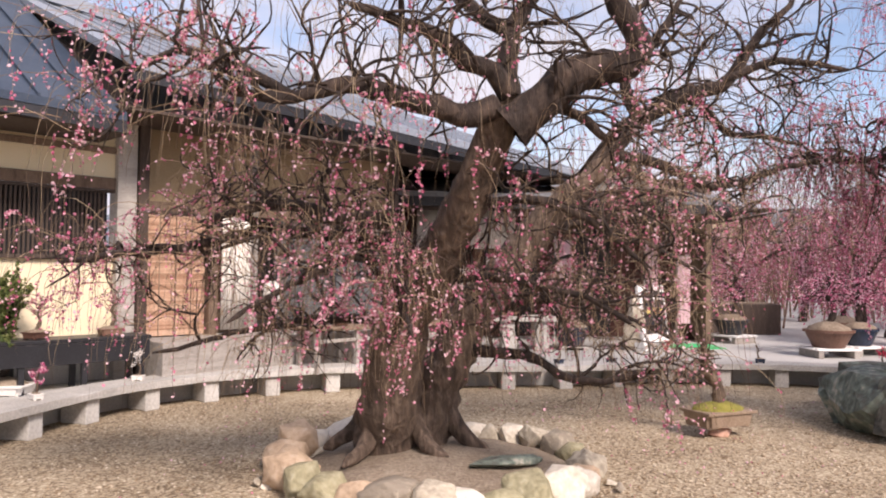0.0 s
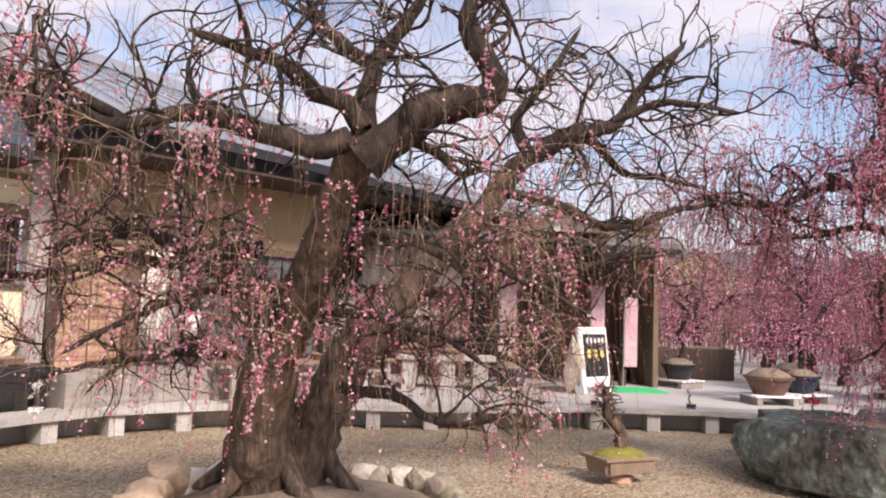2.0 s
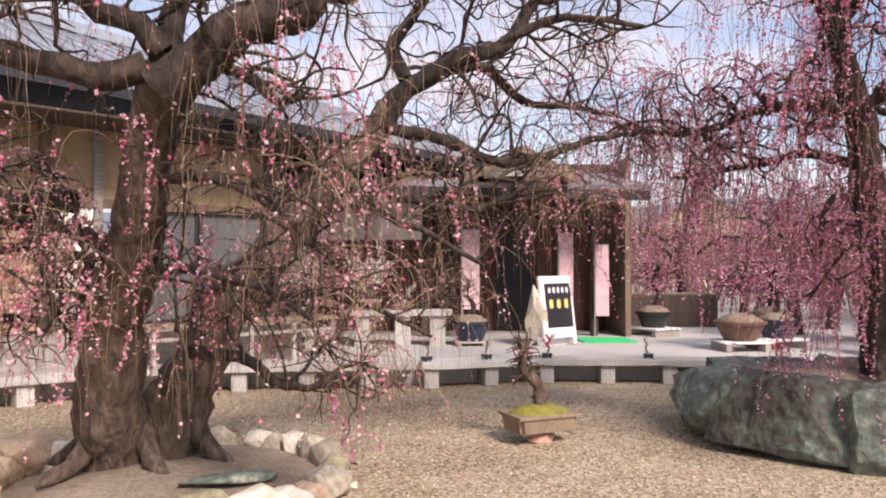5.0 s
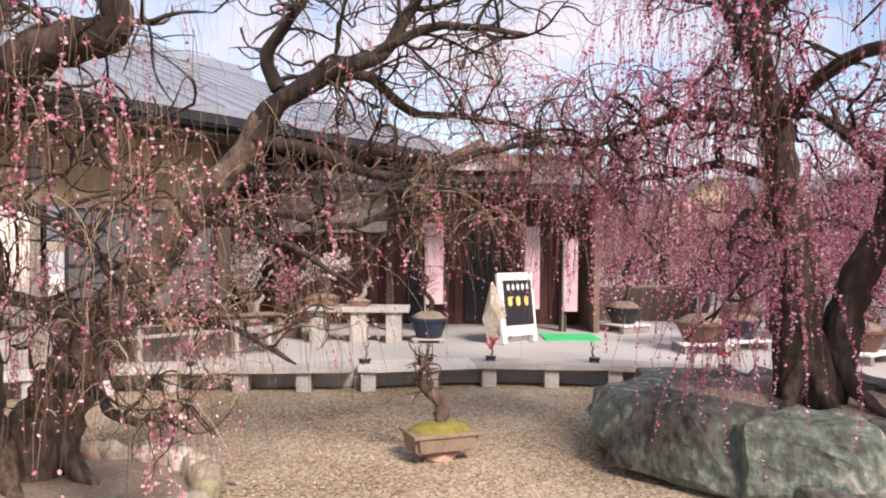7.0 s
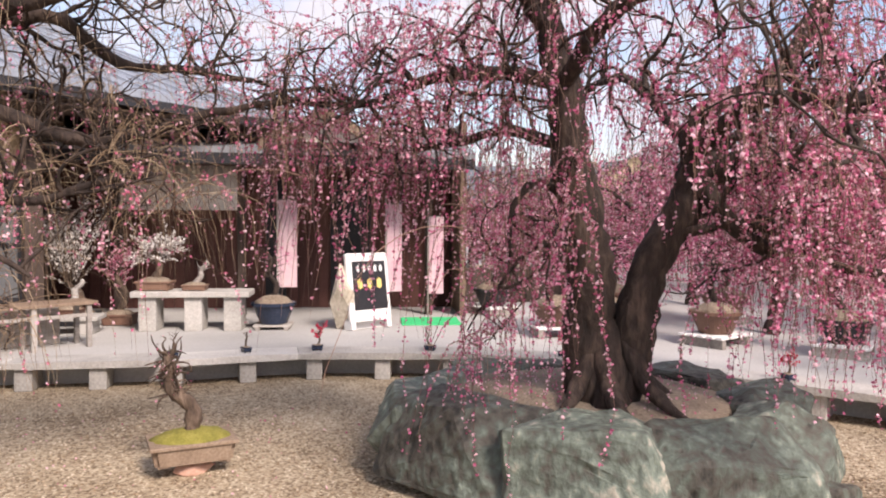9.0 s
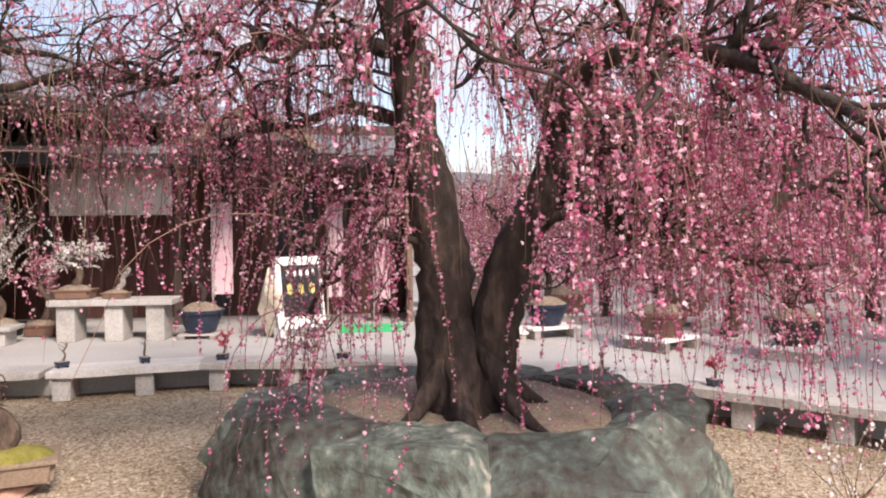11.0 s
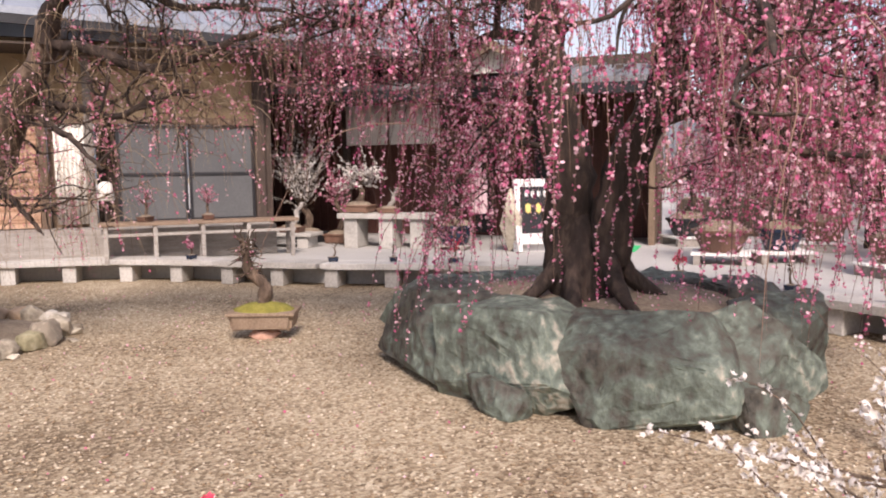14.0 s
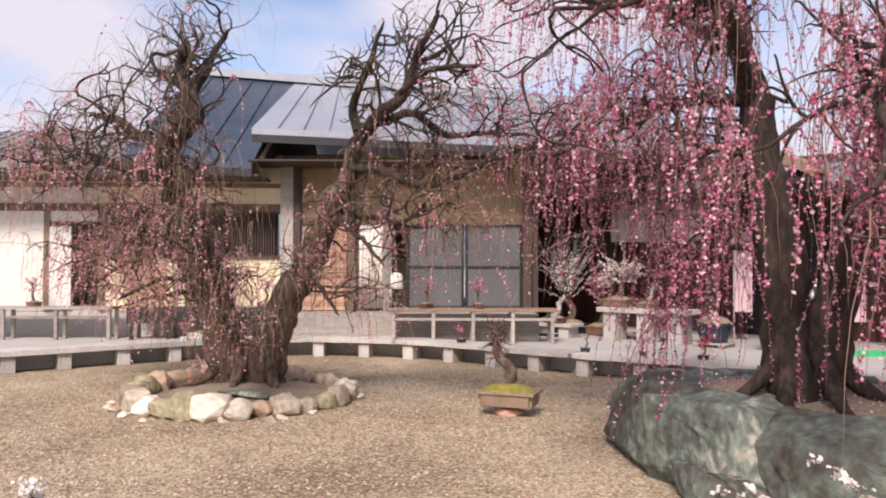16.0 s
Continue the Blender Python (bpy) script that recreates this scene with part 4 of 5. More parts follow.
tree_b_limbs = [
    ([(4.98, 6.42, 0.40), (4.92, 6.40, 0.75), (4.90, 6.36, 1.16), (4.77, 6.37, 1.82), (4.71, 6.37, 2.3), (4.64, 6.38, 2.63), (4.6, 6.4, 3.2)], 0.17, 0.06, 0.8),
    ([(5.08, 6.42, 0.40), (5.14, 6.36, 0.75), (5.26, 6.33, 1.23), (5.45, 6.3, 1.59), (5.52, 6.3, 1.91)], 0.15, 0.085, 0.3),
    ([(5.0, 6.30, 0.42), (5.02, 6.3, 0.7), (5.0, 6.36, 1.0)], 0.13, 0.06, 0),
    ([(4.94, 6.36, 0.85), (4.84, 6.26, 0.60), (4.72, 6.14, 0.48), (4.60, 6.04, 0.42)], 0.08, 0.02, 0),
    ([(5.10, 6.36, 0.85), (5.20, 6.24, 0.60), (5.30, 6.12, 0.48), (5.42, 6.04, 0.42)], 0.08, 0.02, 0),
    ([(5.00, 6.32, 0.80), (5.00, 6.20, 0.58), (5.02, 6.06, 0.47), (5.06, 5.94, 0.42)], 0.08, 0.03, 0),
    ([(5.12, 6.44, 0.80), (5.26, 6.46, 0.58), (5.40, 6.50, 0.48), (5.54, 6.52, 0.42)], 0.08, 0.03, 0),
    ([(5.50, 6.3, 1.85), (5.5, 6.2, 2.12), (5.8, 6.12, 2.27), (6.0, 6.1, 2.5), (6.12, 6.1, 2.75), (6.3, 6.1, 3.2)], 0.065, 0.022, 0.8),
    ([(5.48, 6.28, 1.80), (5.89, 6.1, 1.87), (6.18, 6.06, 1.92), (6.3, 6.04, 2.15), (6.5, 6.0, 2.3), (6.68, 5.97, 2.5), (7.3, 5.9, 2.6)], 0.085, 0.032, 0.8),
    ([(5.46, 6.28, 1.88), (5.56, 6.17, 1.62), (5.89, 6.1, 1.36), (6.33, 6.03, 1.44), (6.68, 5.97, 1.62), (7.3, 5.9, 1.68)], 0.055, 0.024, 1.0),
    ([(4.70, 6.37, 2.3), (4.4, 6.3, 2.32), (4.0, 6.3, 2.28), (3.6, 6.4, 2.18), (3.1, 6.4, 2.2)], 0.05, 0.014, 1.4),
    ([(4.78, 6.37, 1.95), (4.5, 6.5, 2.05), (4.1, 6.7, 1.98), (3.6, 6.8, 1.9)], 0.04, 0.012, 1.0),
    ([(4.82, 6.37, 1.6), (4.6, 6.35, 1.75), (4.45, 6.3, 1.6), (4.42, 6.28, 1.2)], 0.03, 0.012, 0.3),
    ([(4.72, 6.37, 2.25), (4.85, 5.8, 2.55), (5.0, 5.2, 2.55), (5.1, 4.5, 2.4), (5.0, 4.0, 2.25)], 0.055, 0.014, 1.7),
    ([(5.5, 6.3, 1.9), (5.55, 5.7, 2.1), (5.7, 5.1, 2.0), (5.85, 4.5, 1.75), (5.9, 4.1, 1.5)], 0.05, 0.012, 1.4),
    ([(4.65, 6.38, 2.6), (4.3, 6.0, 2.9), (4.0, 5.5, 3.0), (3.8, 5.0, 2.9)], 0.045, 0.014, 1.3),
    ([(4.62, 6.4, 2.9), (4.9, 6.2, 3.3), (5.3, 5.8, 3.5), (5.6, 5.3, 3.5)], 0.045, 0.014, 1.3),
    ([(5.52, 6.3, 1.9), (5.4, 6.8, 2.3), (5.3, 7.3, 2.5), (5.1, 7.9, 2.4)], 0.05, 0.014, 1.2),
    ([(5.5, 6.3, 1.8), (6.0, 6.7, 2.1), (6.5, 7.1, 2.15), (7.0, 7.3, 2.0)], 0.045, 0.014, 1.2),
    ([(4.6, 6.4, 3.1), (4.3, 6.7, 3.5), (3.9, 6.9, 3.7)], 0.04, 0.014, 1.0),
    ([(5.35, 6.3, 1.45), (5.75, 6.05, 1.5), (6.1, 5.8, 1.3), (6.5, 5.6, 1.25)], 0.03, 0.012, 0.8),
]
weeping_plum("weeping_plum_tree", "weeping plum thick with pink blossom in a raised rock bed", tree_b_limbs, 21, (5.0, 6.4, 0), "bark", "twig", "deep_pink", seconds=12, thirds=4, twigs=5.2, drop=(0.18, 1.1), bloom=54, size=0.0095, bare=0.12, thin=0.25, clump=(0.4, 0.8, 1.2, 1.7), floor_z=0.24, arch=1.1, fall=0.85, wave=0.03, root=range(7))

# fallen petals
rp_ = np.random.default_rng(12)
fall_at = np.concatenate([np.stack([5.0 + rp_.normal(size=700) * 0.42, 6.7 + rp_.normal(size=700) * 0.42, np.full(700, 0.0)], -1), np.stack([rp_.uniform(-1.5, 6.5, 900), rp_.uniform(3.2, 8.2, 900), np.full(900, 0.012)], -1)])
keep_p = []
for p in fall_at:
    r = math.hypot(p[0] - 5.0, p[1] - 6.72) / 1.02
    r2 = math.hypot((p[0] - 0.36) / 1.12, (p[1] - 5.8) / 1.15)
    if r < 0.8:
        keep_p.append((p[0], p[1], 0.415 + 0.16 * (1 - r)))
    elif r > 1.35 and r2 > 1.05:
        keep_p.append((p[0], p[1], 0.012))
petals = part("fallen_petals", blossoms("fallen_petals", np.array(keep_p), 0.008, "pink", rp_), None, None)
tagged(petals, "fallen pink petals scattered on soil and gravel", "petals", kind="stuff")

# ---- bonsai and pots ----
def pot_mesh(w, d, h, feet=True):
    bm = box(-w * 0.44, w * 0.44, -d * 0.42, d * 0.42, 0.012, h * 0.82)
    for v in bm.verts:
        if v.co.z > h * 0.5:
            v.co.x *= 1.08
            v.co.y *= 1.08
    bmesh.ops.bevel(bm, geom=[e for e in bm.edges if abs(e.verts[0].co.z - e.verts[1].co.z) > 0.01], offset=min(w, d) * 0.08, segments=3, affect="EDGES")
    lip = box(-w / 2, w / 2, -d / 2, d / 2, h * 0.82, h, 0.006)
    tmp = bpy.data.meshes.new("tmp")
    lip.to_mesh(tmp)
    lip.free()
    bm.from_mesh(tmp)
    bpy.data.meshes.remove(tmp)
    if feet:
        for sx in (-1, 1):
            for sy in (-1, 1):
                bmesh.ops.create_cube(bm, size=1, matrix=Matrix.Translation((sx * w * 0.34, sy * d * 0.3, 0.006)) @ Matrix.Diagonal((w * 0.14, d * 0.16, 0.012, 1)))
    return bm


def bonsai(label, at, pot=(0.3, 0.2, 0.09), pot_mat="brown_pot", height=0.4, lean=(0.1, 0.0), bloom_mat="pink", flowers=300, spread=0.25, seed=1, bark="bark_pale", round_pot=0.0, weep=0.0, trunk_r=0.02, shoots=26, size=0.009, soil="soil", group="potted bonsai", upright=0.3, category="bonsai", bend=0.25):
    """A small potted plum: pot, soil or moss, knotted trunk, shoots and blossom."""
    rng = np.random.default_rng(seed)
    ob = thing("bonsai", label, category, group, at=at)
    if round_pot:
        h = pot[2]
        part("pot", lathe([(round_pot * 0.62, 0), (round_pot * 0.66, 0.01), (round_pot * 0.98, h * 0.85), (round_pot * 1.06, h * 0.86), (round_pot * 1.06, h), (round_pot * 0.94, h), (round_pot * 0.92, h * 0.9)], 28), pot_mat, ob)
        rx = ry = round_pot * 0.9
    else:
        part("pot", pot_mesh(*pot), pot_mat, ob)
        rx, ry = pot[0] * 0.47, pot[1] * 0.47
    bm = bmesh.new()
    bmesh.ops.create_icosphere(bm, subdivisions=3, radius=1)
    bmesh.ops.delete(bm, geom=[v for v in bm.verts if v.co.z < -0.05], context="VERTS")
    for v in bm.verts:
        k = 1 + 0.12 * noise.noise(v.co * 3)
        v.co = Vector((v.co.x * rx * k, v.co.y * ry * k, pot[2] - 0.006 + max(0, v.co.z) ** 1.5 * min(rx, ry) * 0.42 * k))
    part("moss" if soil == "moss" else "soil", bm, soil, ob, smooth=True)
    z0 = pot[2] + min(rx, ry) * 0.3
    zig = height * 0.09
    trunk = spline([(0, 0, z0 - 0.03), (lean[0] * 0.3 + zig, lean[1] * 0.3, z0 + height * 0.25), (lean[0] * 0.6 - zig * 0.6, lean[1] * 0.6, z0 + height * 0.5), (lean[0] * 0.9 + zig * 0.4, lean[1], z0 + height * 0.75), (lean[0], lean[1], z0 + height * 0.9)], height * 0.05)
    tb = Tubes(8)
    tb.add(trunk, trunk_r * 1.3, trunk_r * 0.6, 0.15, rng)
    part("trunk", tb.mesh("trunk", bark), None, ob)
    br, places = Tubes(4), []
    for i in range(shoots):
        j = int(rng.uniform(0.45, 0.99) * (len(trunk) - 1))
        a = rng.uniform(0, 2 * math.pi)
        head = np.array([math.cos(a), math.sin(a), rng.uniform(-0.1, 1.2) * (0.4 + upright)])
        c = crooked(rng, trunk[j], head, spread * rng.uniform(0.5, 1.15), upright - weep, bend, spread / 9)
        br.add(c, trunk_r * 0.22, trunk_r * 0.06)
        n = int(flowers / shoots)
        if n:
            x = rng.uniform(0.2, 1, n) * (len(c) - 1)
            k = np.minimum(x.astype(int), len(c) - 2)
            places.append(c[k] + (c[k + 1] - c[k]) * (x - k)[:, None] + rng.normal(size=(n, 3)) * size * 0.7)
    tagged(part("shoot_crown", br.mesh("shoot_crown", bark), None, ob), kind="stuff")
    if places:
        tagged(part("blossom", blossoms("blossom", np.concatenate(places), size, bloom_mat, rng), None, ob), kind="stuff")
    return ob


main_stone = thing("plinth_stone", "flat pinkish stone under the bonsai pot", "stone", at=pose(2.59, 6.70, -0.02, 0, 0, 30))
part("body", stone(random.Random(2), 0.12, 0.10, 0.055, 1, 0.03, 20, 0.3), "pinkstone", main_stone, smooth=True)
bonsai("crooked plum bonsai in a grey-brown rectangular pot", pose(2.58, 6.71, 0.075, 0, 0, 21), (0.50, 0.34, 0.135), "ceramic", 0.52, (-0.15, 0.02), "pink", 110, 0.17, 31, "bark_pale", trunk_r=0.042, shoots=60, soil="moss", upright=0.05, bend=0.6)

# on the stone bench
T = 0.262
bench_row = [
    ("small red-flowered plum bonsai in a dark pot on the bench", (3.12, 9.42), "red", 160, 0.17, (0.02, 0)),
    ("tiny bare driftwood bonsai in a dark pot on the bench", (1.82, 9.18), "white", 0, 0.16, (0.04, 0)),
    ("small pink-flowered plum bonsai in a dark pot on the bench", (0.12, 8.98), "deep_pink", 130, 0.16, (-0.03, 0)),
    ("tiny bare bonsai in a dark pot on the bench", (2.46, 9.34), "white", 0, 0.15, (-0.02, 0)),
    ("tiny two-stemmed bare bonsai in a dark pot on the bench", (4.2, 9.34), "white", 8, 0.17, (0.04, 0)),
    ("small red-flowered plum bonsai in a dark pot on the bench", (5.42, 8.95), "red", 110, 0.15, (0.02, 0)),
    ("small sparse yellow-white bonsai in a dark pot on the bench", (6.28, 8.33), "white", 24, 0.18, (0.05, 0)),
    ("small pink-flowered plum bonsai in a dark pot on the bench", (6.95, 7.82), "red", 160, 0.16, (0.02, 0)),
    ("small pink-flowered bonsai in a white tray on the bench", (-2.72, 6.72), "deep_pink", 160, 0.18, (0.03, 0)),
    ("small cream-flowered bonsai in a white tray on the bench", (-2.3, 7.74), "white", 120, 0.22, (0.0, 0)),
]
for i, (lb, (x, y), mt, fl, h, ln) in enumerate(bench_row):
    bonsai(lb, pose(x, y, T, 0, 0, 40 * i), (0.11, 0.085, 0.05), "cloth" if "white tray" in lb else "blue_pot", h, ln, mt, fl, 0.09, 40 + i, trunk_r=0.009, shoots=12, size=0.011, group="small bonsai on the stone bench")


def trestle(name, label, at, length, depth, z, top_mat, leg_mat, legs=3):
    """A long plain table with a thick top, an apron rail and square legs."""
    ob = thing(name, label, "table", at=at)
    part("tabletop", box(0, length, -depth / 2, depth / 2, z - 0.045, z, 0.008), top_mat, ob)
    part("rail", box(0.05, length - 0.05, -depth / 2 + 0.04, -depth / 2 + 0.07, z - 0.20, z - 0.155, 0.004), leg_mat, ob)
    if top_mat == "black":
        part("skirt", box(0.02, length - 0.02, -depth / 2 + 0.004, -depth / 2 + 0.022, z - 0.28, z - 0.048, 0.004), top_mat, ob, "dark cloth skirt")
    for i in range(legs):
        x = 0.1 + (length - 0.2) * i / (legs - 1)
        for y in (-depth / 2 + 0.055, depth / 2 - 0.055):
            part("leg", box(x - 0.03, x + 0.03, y - 0.03, y + 0.03, FOOT - 0.2, z - 0.045, 0.004), leg_mat, ob)
    return ob


trestle("display_table", "long grey timber display table before the dark shutters", HOUSE @ pose(0.75, -1.1, 0.2), 2.9, 0.5, 0.32, "wood", "wood_grey", 5)
trestle("display_table", "low dark cloth-covered display table along the cream wall", HOUSE @ pose(-3.9, -0.45, 0.2), 2.8, 0.45, 0.30, "black", "black", 5)
trestle("display_table", "low dark cloth-covered display table along the white wall", HOUSE @ pose(-8.0, -0.45, 0.2), 3.9, 0.45, 0.30, "wood_grey", "wood_grey", 5)
stand = thing("stone_table", "pale stone table with thick stone legs", "table", at=pose(0.85, 11.3, 0.2))
part("tabletop", box(0, 1.35, -0.22, 0.22, 0.40, 0.47, 0.012), "slab", stand)
for x in (0.18, 0.70, 1.15):
    part("leg", box(x - 0.1, x + 0.1, -0.17, 0.17, 0, 0.40, 0.012), "slab", stand)
stand2 = thing("stone_table", "low pale stone table with thick stone legs", "table", at=pose(-0.55, 11.0, 0.2, 0, 0, 4))
part("tabletop", box(0, 1.1, -0.2, 0.2, 0.16, 0.21, 0.012), "slab", stand2)
for x in (0.15, 0.95):
    part("leg", box(x - 0.08, x + 0.08, -0.16, 0.16, 0, 0.16, 0.012), "slab", stand2)

bonsai("large white-flowered plum bonsai with spreading shoots in a dark pot", pose(0.0, 11.75, 0.2), (0.5, 0.36, 0.16), "black", 0.72, (-0.1, 0), "white", 5200, 0.95, 61, trunk_r=0.05, shoots=95, size=0.014, upright=0.75, bend=0.14)
bonsai("white plum bonsai with a rounded crown in a brown pot", pose(1.08, 11.3, 0.67), (0.42, 0.3, 0.11), "brown_pot", 0.46, (0.05, 0), "white", 1700, 0.42, 62, trunk_r=0.04, shoots=50, size=0.014, upright=0.15)
bonsai("pale pink plum bonsai in a brown pot beside the stone table", pose(0.52, 11.75, 0.2), (0.4, 0.3, 0.14), "brown_pot", 0.8, (0.02, 0), "pink", 900, 0.36, 63, trunk_r=0.035, shoots=44, size=0.014, upright=0.5)
bonsai("bleached driftwood bonsai in a shallow brown pot on a low table", pose(0.2, 11.0, 0.41), (0.34, 0.24, 0.08), "brown_pot", 0.34, (0.16, 0), "white", 0, 0.12, 64, "wood_grey", trunk_r=0.035, shoots=10, size=0.012)
bonsai("bleached driftwood bonsai in a brown pot on the stone table", pose(1.55, 11.25, 0.67), (0.3, 0.2, 0.07), "brown_pot", 0.28, (0.14, 0), "white", 0, 0.12, 65, "wood_grey", trunk_r=0.03, shoots=10, size=0.012)
bonsai("leafless plum in a large round navy glazed pot", pose(2.45, 11.35, 0.26), (0.5, 0.5, 0.26), "blue_pot", 0.55, (-0.05, 0), "pink", 60, 0.3, 66, "bark", round_pot=0.25, trunk_r=0.03, shoots=30, size=0.012)
for x, y, w in ((2.45, 11.35, 0.44), (0.0, 11.75, 0)):
    if w:
        ob = thing("pot_stand", "low pale wooden slatted stand under the navy pot", "stand", at=pose(x, y, 0.2))
        for i in range(4):
            part("slat", box(-w / 2, w / 2, -0.2 + i * 0.11, -0.13 + i * 0.11, 0.04, 0.06, 0.003), "wood_grey", ob)
        for s in (-1, 1):
            part("runner", box(s * w * 0.38 - 0.03, s * w * 0.38 + 0.03, -0.2, 0.2, 0.0, 0.04, 0.003), "wood_grey", ob)
right_pots = [(5.75, 10.6, "brown_pot", 0.30), (6.35, 10.9, "blue_pot", 0.24), (7.3, 9.9, "brown_pot", 0.26), (8.3, 9.2, "black", 0.26), (9.2, 8.2, "brown_pot", 0.28), (6.9, 12.2, "brown_pot", 0.28), (10.2, 9.6, "blue_pot", 0.28), (5.3, 12.6, "black", 0.26), (8.2, 11.6, "brown_pot", 0.3)]
for i, (x, y, mt, r) in enumerate(right_pots):
    st = thing("pot_stand", "low pale slatted stand on the terrace", "stand", "stands under the pots", at=pose(x, y, 0.2, 0, 0, 17 * i))
    for s in range(5):
        part("slat", box(-0.3, 0.3, -0.26 + s * 0.11, -0.18 + s * 0.11, 0.10, 0.125, 0.004), "paint_white", st)
    for sx in (-1, 1):
        part("runner", box(sx * 0.24 - 0.035, sx * 0.24 + 0.035, -0.25, 0.25, 0, 0.10, 0.004), "wood_grey", st)
    bonsai("pink weeping plum in a round pot on a slatted stand", pose(x, y, 0.325, 0, 0, 50 * i), (0.5, 0.5, 0.24), mt, 0.75, (0.06, 0.03), "deep_pink", 900, 0.6, 70 + i, "bark", round_pot=r, trunk_r=0.035, shoots=60, size=0.016, weep=0.75, upright=0.35, group="potted plums on stands")
for i, (u, v, mt, fl) in enumerate(((-1.5, -0.45, "deep_pink", 200), (-2.3, -0.45, "pink", 160), (1.4, -1.1, "deep_pink", 200), (2.3, -1.1, "pink", 260), (-7.0, -0.45, "pink", 160), (-5.6, -0.45, "pink", 200))):
    z = 0.52 if 0.7 < u else 0.5
    bonsai("pink-flowered plum bonsai in a brown pot on a display table", HOUSE @ pose(u, v, z, 0, 0, 30 * i), (0.26, 0.18, 0.08), "brown_pot", 0.38, (0.06, 0), mt, fl, 0.26, 90 + i, trunk_r=0.02, shoots=26, size=0.013, group="bonsai on the display tables")

shrub = bonsai("green conifer bonsai in a white tray on the terrace", pose(-3.3, 7.35, 0.2), (0.5, 0.34, 0.09), "cloth", 0.7, (0.0, 0), "leaf", 5200, 0.36, 120, "bark", trunk_r=0.03, shoots=80, size=0.017, upright=0.7)
bonsai("white-flowered plum bush with bare forked stems near the path", pose(6.2, 3.6, 0.0), (0.34, 0.26, 0.12), "brown_pot", 0.58, (-0.12, -0.1), "white", 1000, 0.5, 121, "bark_pale", trunk_r=0.018, shoots=24, size=0.010, upright=0.2)
bonsai("red-flowered dwarf plum in a small brown pot near the path", pose(4.62, 3.35, 0.0), (0.26, 0.2, 0.10), "brown_pot", 0.32, (0.0, 0), "red", 170, 0.13, 122, trunk_r=0.014, shoots=16, size=0.014)
bonsai("white-flowered dwarf plum in a small brown pot near the path", pose(2.82, 2.85, 0.0), (0.22, 0.16, 0.08), "brown_pot", 0.18, (0.0, 0), "white", 260, 0.14, 123, trunk_r=0.012, shoots=16, size=0.013)

bonsai("bare many-stemmed plum bush growing from the gravel", pose(6.6, 5.4, -0.108), (0.24, 0.2, 0.10), "brown_pot", 0.3, (-0.1, 0.05), "white", 200, 0.75, 124, "twig_tan", trunk_r=0.015, shoots=16, size=0.011, upright=0.8)

# ---- the garden beyond ----
far_limbs = [
    ([(0, 0, 0), (0.1, 0.0, 0.7), (-0.05, 0.1, 1.3), (0.1, 0.0, 1.9)], 0.12, 0.06, 0.5),
    ([(0.02, 0, 1.2), (0.5, 0.1, 1.6), (1.0, 0.2, 1.9), (1.6, 0.2, 1.9)], 0.06, 0.02, 1.4),
    ([(0, 0.05, 1.3), (-0.5, 0.0, 1.7), (-1.1, 0.1, 2.0), (-1.6, 0.0, 1.9)], 0.06, 0.02, 1.4),
    ([(0.05, 0, 1.7), (0.1, 0.6, 2.2), (0.2, 1.1, 2.3)], 0.05, 0.02, 1.2),
    ([(0.05, 0, 1.6), (-0.1, -0.6, 2.0), (-0.1, -1.2, 2.0)], 0.05, 0.02, 1.2),
    ([(0.1, 0, 1.9), (0.3, 0.0, 2.5), (0.0, 0.1, 2.9)], 0.05, 0.02, 1.2),
]
KEEP = STRIP
STRIP = []
far_tree = weeping_plum("plum_tree", "pink weeping plum tree standing on the far terrace", far_limbs, 5, (0, 0, 0), "bark", "twig", "deep_pink", seconds=6, thirds=3, twigs=5, drop=(0.4, 1.5), bloom=12, size=0.022, bare=0.1, floor_z=0.3, group="plum trees beyond the terrace")
STRIP = KEEP
far_tree.matrix_basis = pose(8.6, 13.6, 0.2, 0, 0, 20) @ Matrix.Diagonal((0.9, 0.9, 0.9, 1))
rngf = random.Random(8)
spots = [(8.3, 10.6), (9.9, 9.8), (7.5, 12.6), (11.0, 13.8), (10.0, 7.2), (12.2, 10.4), (6.6, 15.2), (10.6, 11.6), (11.8, 15.4), (13.6, 12.0), (15.4, 16.5), (9.4, 18.0), (5.9, 19.5), (12.8, 8.6), (15.8, 9.8), (18.6, 13.5), (13.5, 21), (19, 19), (-10.5, 8.0), (-9.8, 5.2)]
for x, y in spots:
    far_tree.scale = [rngf.uniform(0.75, 1.05)] * 3
    copy_thing(far_tree, pose(x, y, 0.2, 0, 0, rngf.uniform(0, 360)))
far_tree.scale = (0.9, 0.9, 0.9)

bk = np.random.default_rng(17)
wood = Tubes(3)
for i in range(7000):
    a = bk.uniform(-0.2, 1.35)
    d = bk.uniform(13, 32)
    x, y = 4 + d * math.sin(a) * 1.25, 3 + d * math.cos(a)
    if x < 6.2 and y < 27:
        continue
    h = bk.uniform(1.0, 3.0)
    lean = bk.normal(size=2) * 0.4
    z0 = bk.uniform(0.2, 1.2)
    wood.add(np.array([(x, y, z0), (x + lean[0] * 0.4, y + lean[1] * 0.4, z0 + h * 0.5), (x + lean[0], y + lean[1], z0 + h)]), bk.uniform(0.012, 0.035), 0.006)
wd = part("thicket", wood.mesh("thicket", "brush"), None, None)
tagged(wd, "bare reddish-brown thicket of plum stems beyond the terrace", "thicket", kind="stuff")

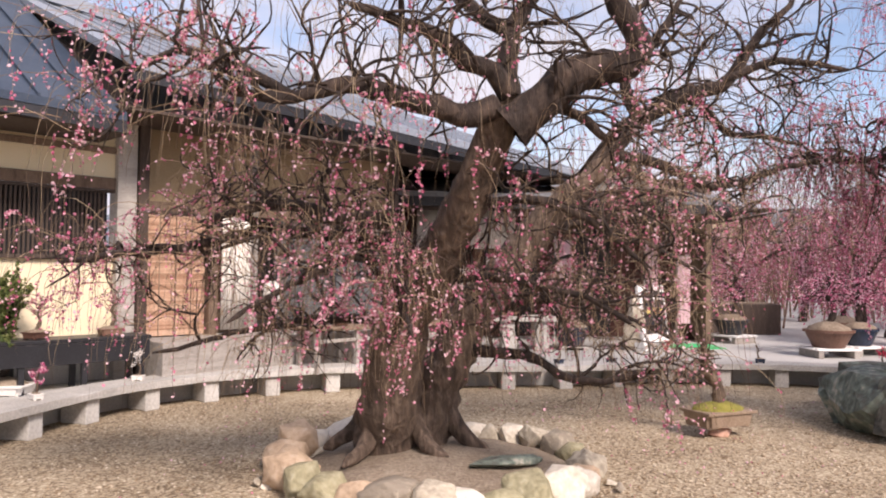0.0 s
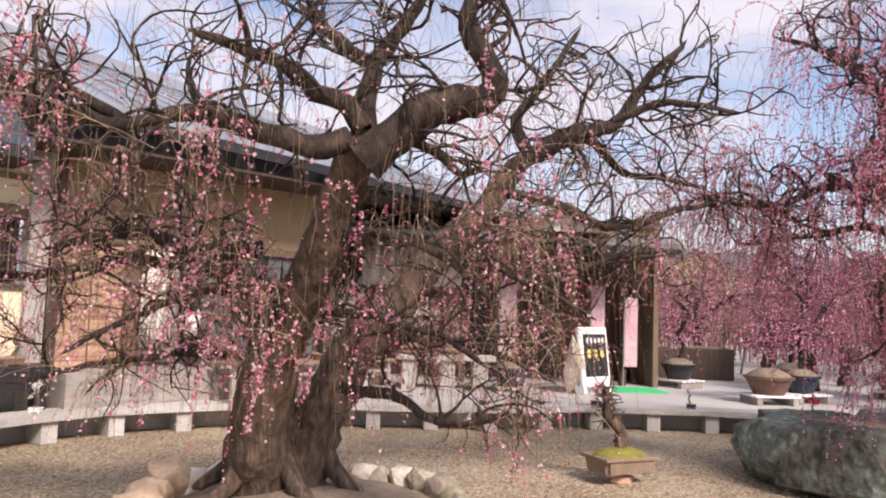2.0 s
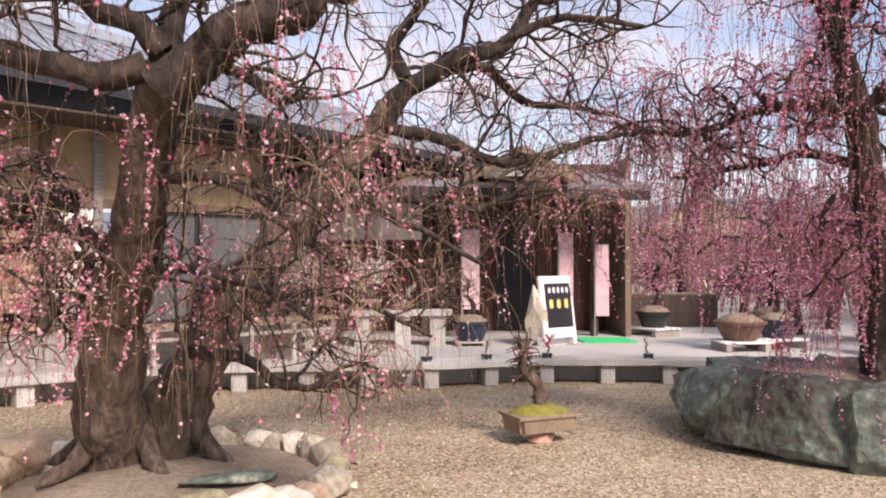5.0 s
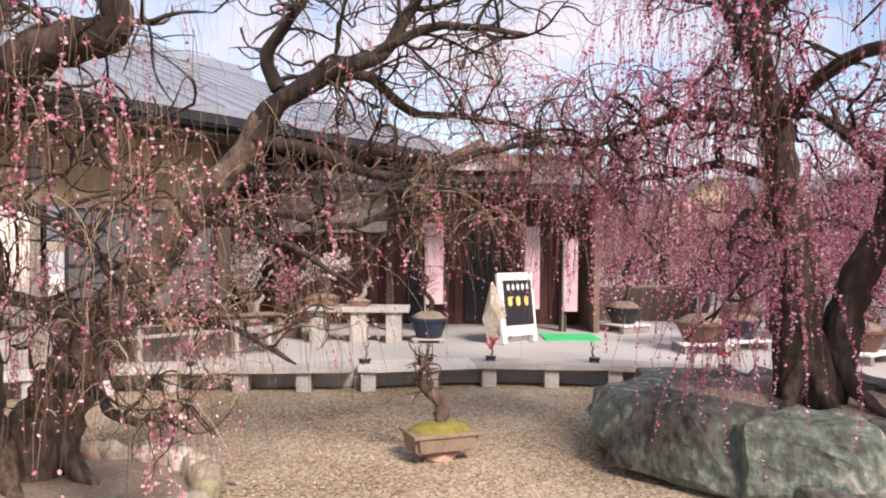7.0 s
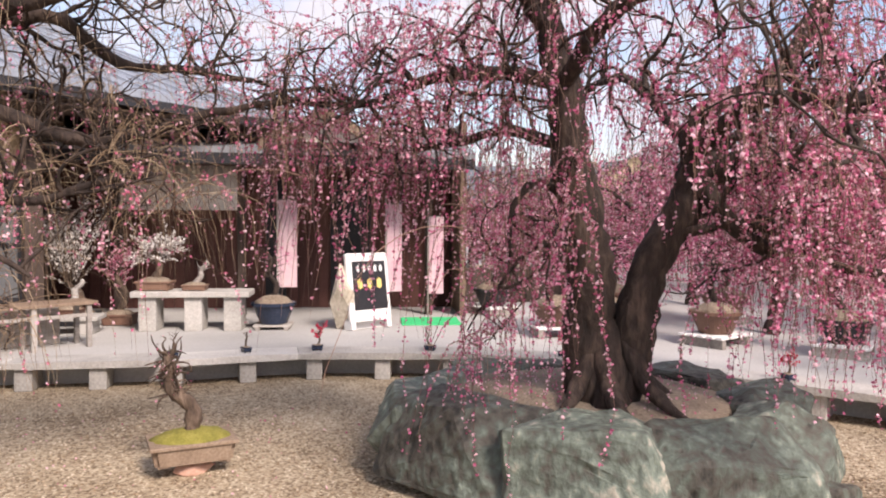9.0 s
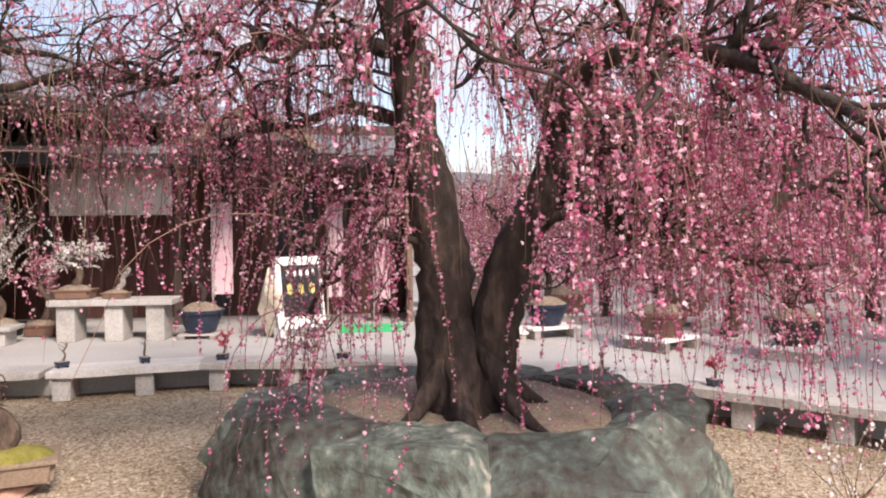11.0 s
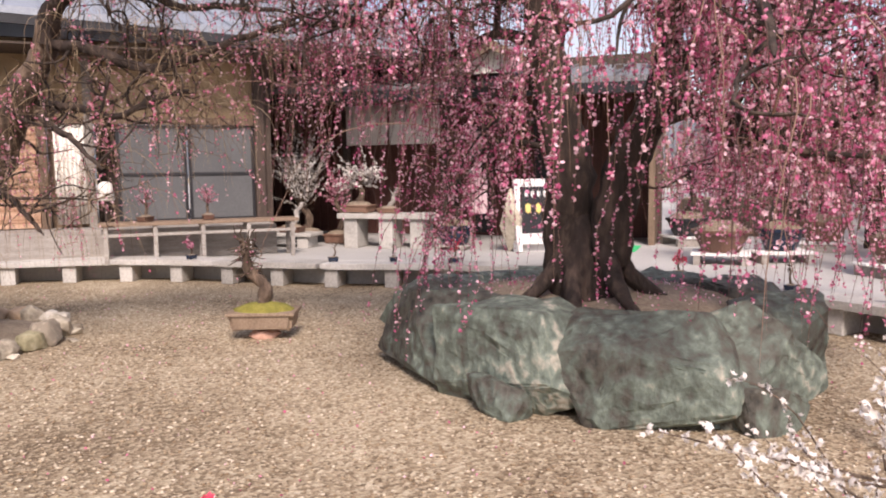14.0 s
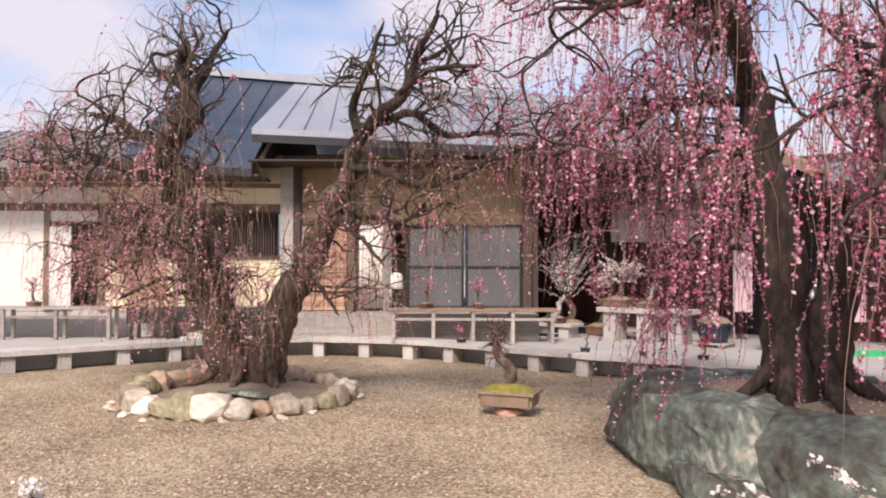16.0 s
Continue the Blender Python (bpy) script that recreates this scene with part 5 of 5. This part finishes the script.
hill_v, hill_f = [], []
nh = 90
for i in range(nh + 1):
    a = -1.6 + 3.2 * i / nh
    h = 26 + 12 * noise.noise(Vector((i * 0.13, 0, 0))) + 5 * noise.noise(Vector((i * 0.5, 3, 0)))
    hill_v += [(330 * math.sin(a), 330 * math.cos(a), -2), (330 * math.sin(a), 330 * math.cos(a), h), (360 * math.sin(a), 360 * math.cos(a), h * 0.9)]
for i in range(nh):
    hill_f += [(3 * i, 3 * i + 3, 3 * i + 4, 3 * i + 1), (3 * i + 1, 3 * i + 4, 3 * i + 5, 3 * i + 2)]
hills = part("hills", mesh_of("hills", hill_v, hill_f, M["hill"], True), None, None)
tagged(hills, "low blue-grey wooded hills on the horizon", "hills", kind="structure")

far = thing("far_house", "distant pale yellow house with a grey gabled roof", "house", at=pose(17.5, 42, 0.2, 0, 0, -12))
part("wall", box(-2.6, 2.6, 0, 4, 0, 3.4), "yellow_wall", far)
for x in (-1.5, 1.3):
    part("window", box(x - 0.45, x + 0.45, -0.03, 0.02, 1.4, 2.5, 0.01), "glass", far)
for s in (-1, 1):
    part("roof", solid([Vector((0, -0.4, 4.9)), Vector((s * 3.1, -0.4, 3.3)), Vector((s * 3.1, 4.4, 3.3)), Vector((0, 4.4, 4.9))], 0.12), "tile", far)
gv_bm = bmesh.new()
gv = [gv_bm.verts.new(p) for p in ((-2.6, 0, 3.4), (2.6, 0, 3.4), (0, 0, 4.75), (-2.6, 0.1, 3.4), (2.6, 0.1, 3.4), (0, 0.1, 4.75))]
gv_bm.faces.new(gv[:3])
gv_bm.faces.new(gv[3:])
for i in range(3):
    gv_bm.faces.new((gv[i], gv[(i + 1) % 3], gv[3 + (i + 1) % 3], gv[3 + i]))
part("gable", gv_bm, "yellow_wall", far)
trough = thing("planter_trough", "low dark stone planter trough on the terrace", "planter", at=pose(6.0, 14.4, 0.2))
part("body", box(-0.9, 0.9, -0.3, 0.3, 0, 0.55, 0.02), "wood_dark", trough)
part("soil", box(-0.82, 0.82, -0.24, 0.24, 0.552, 0.57, 0.004), "soil", trough)
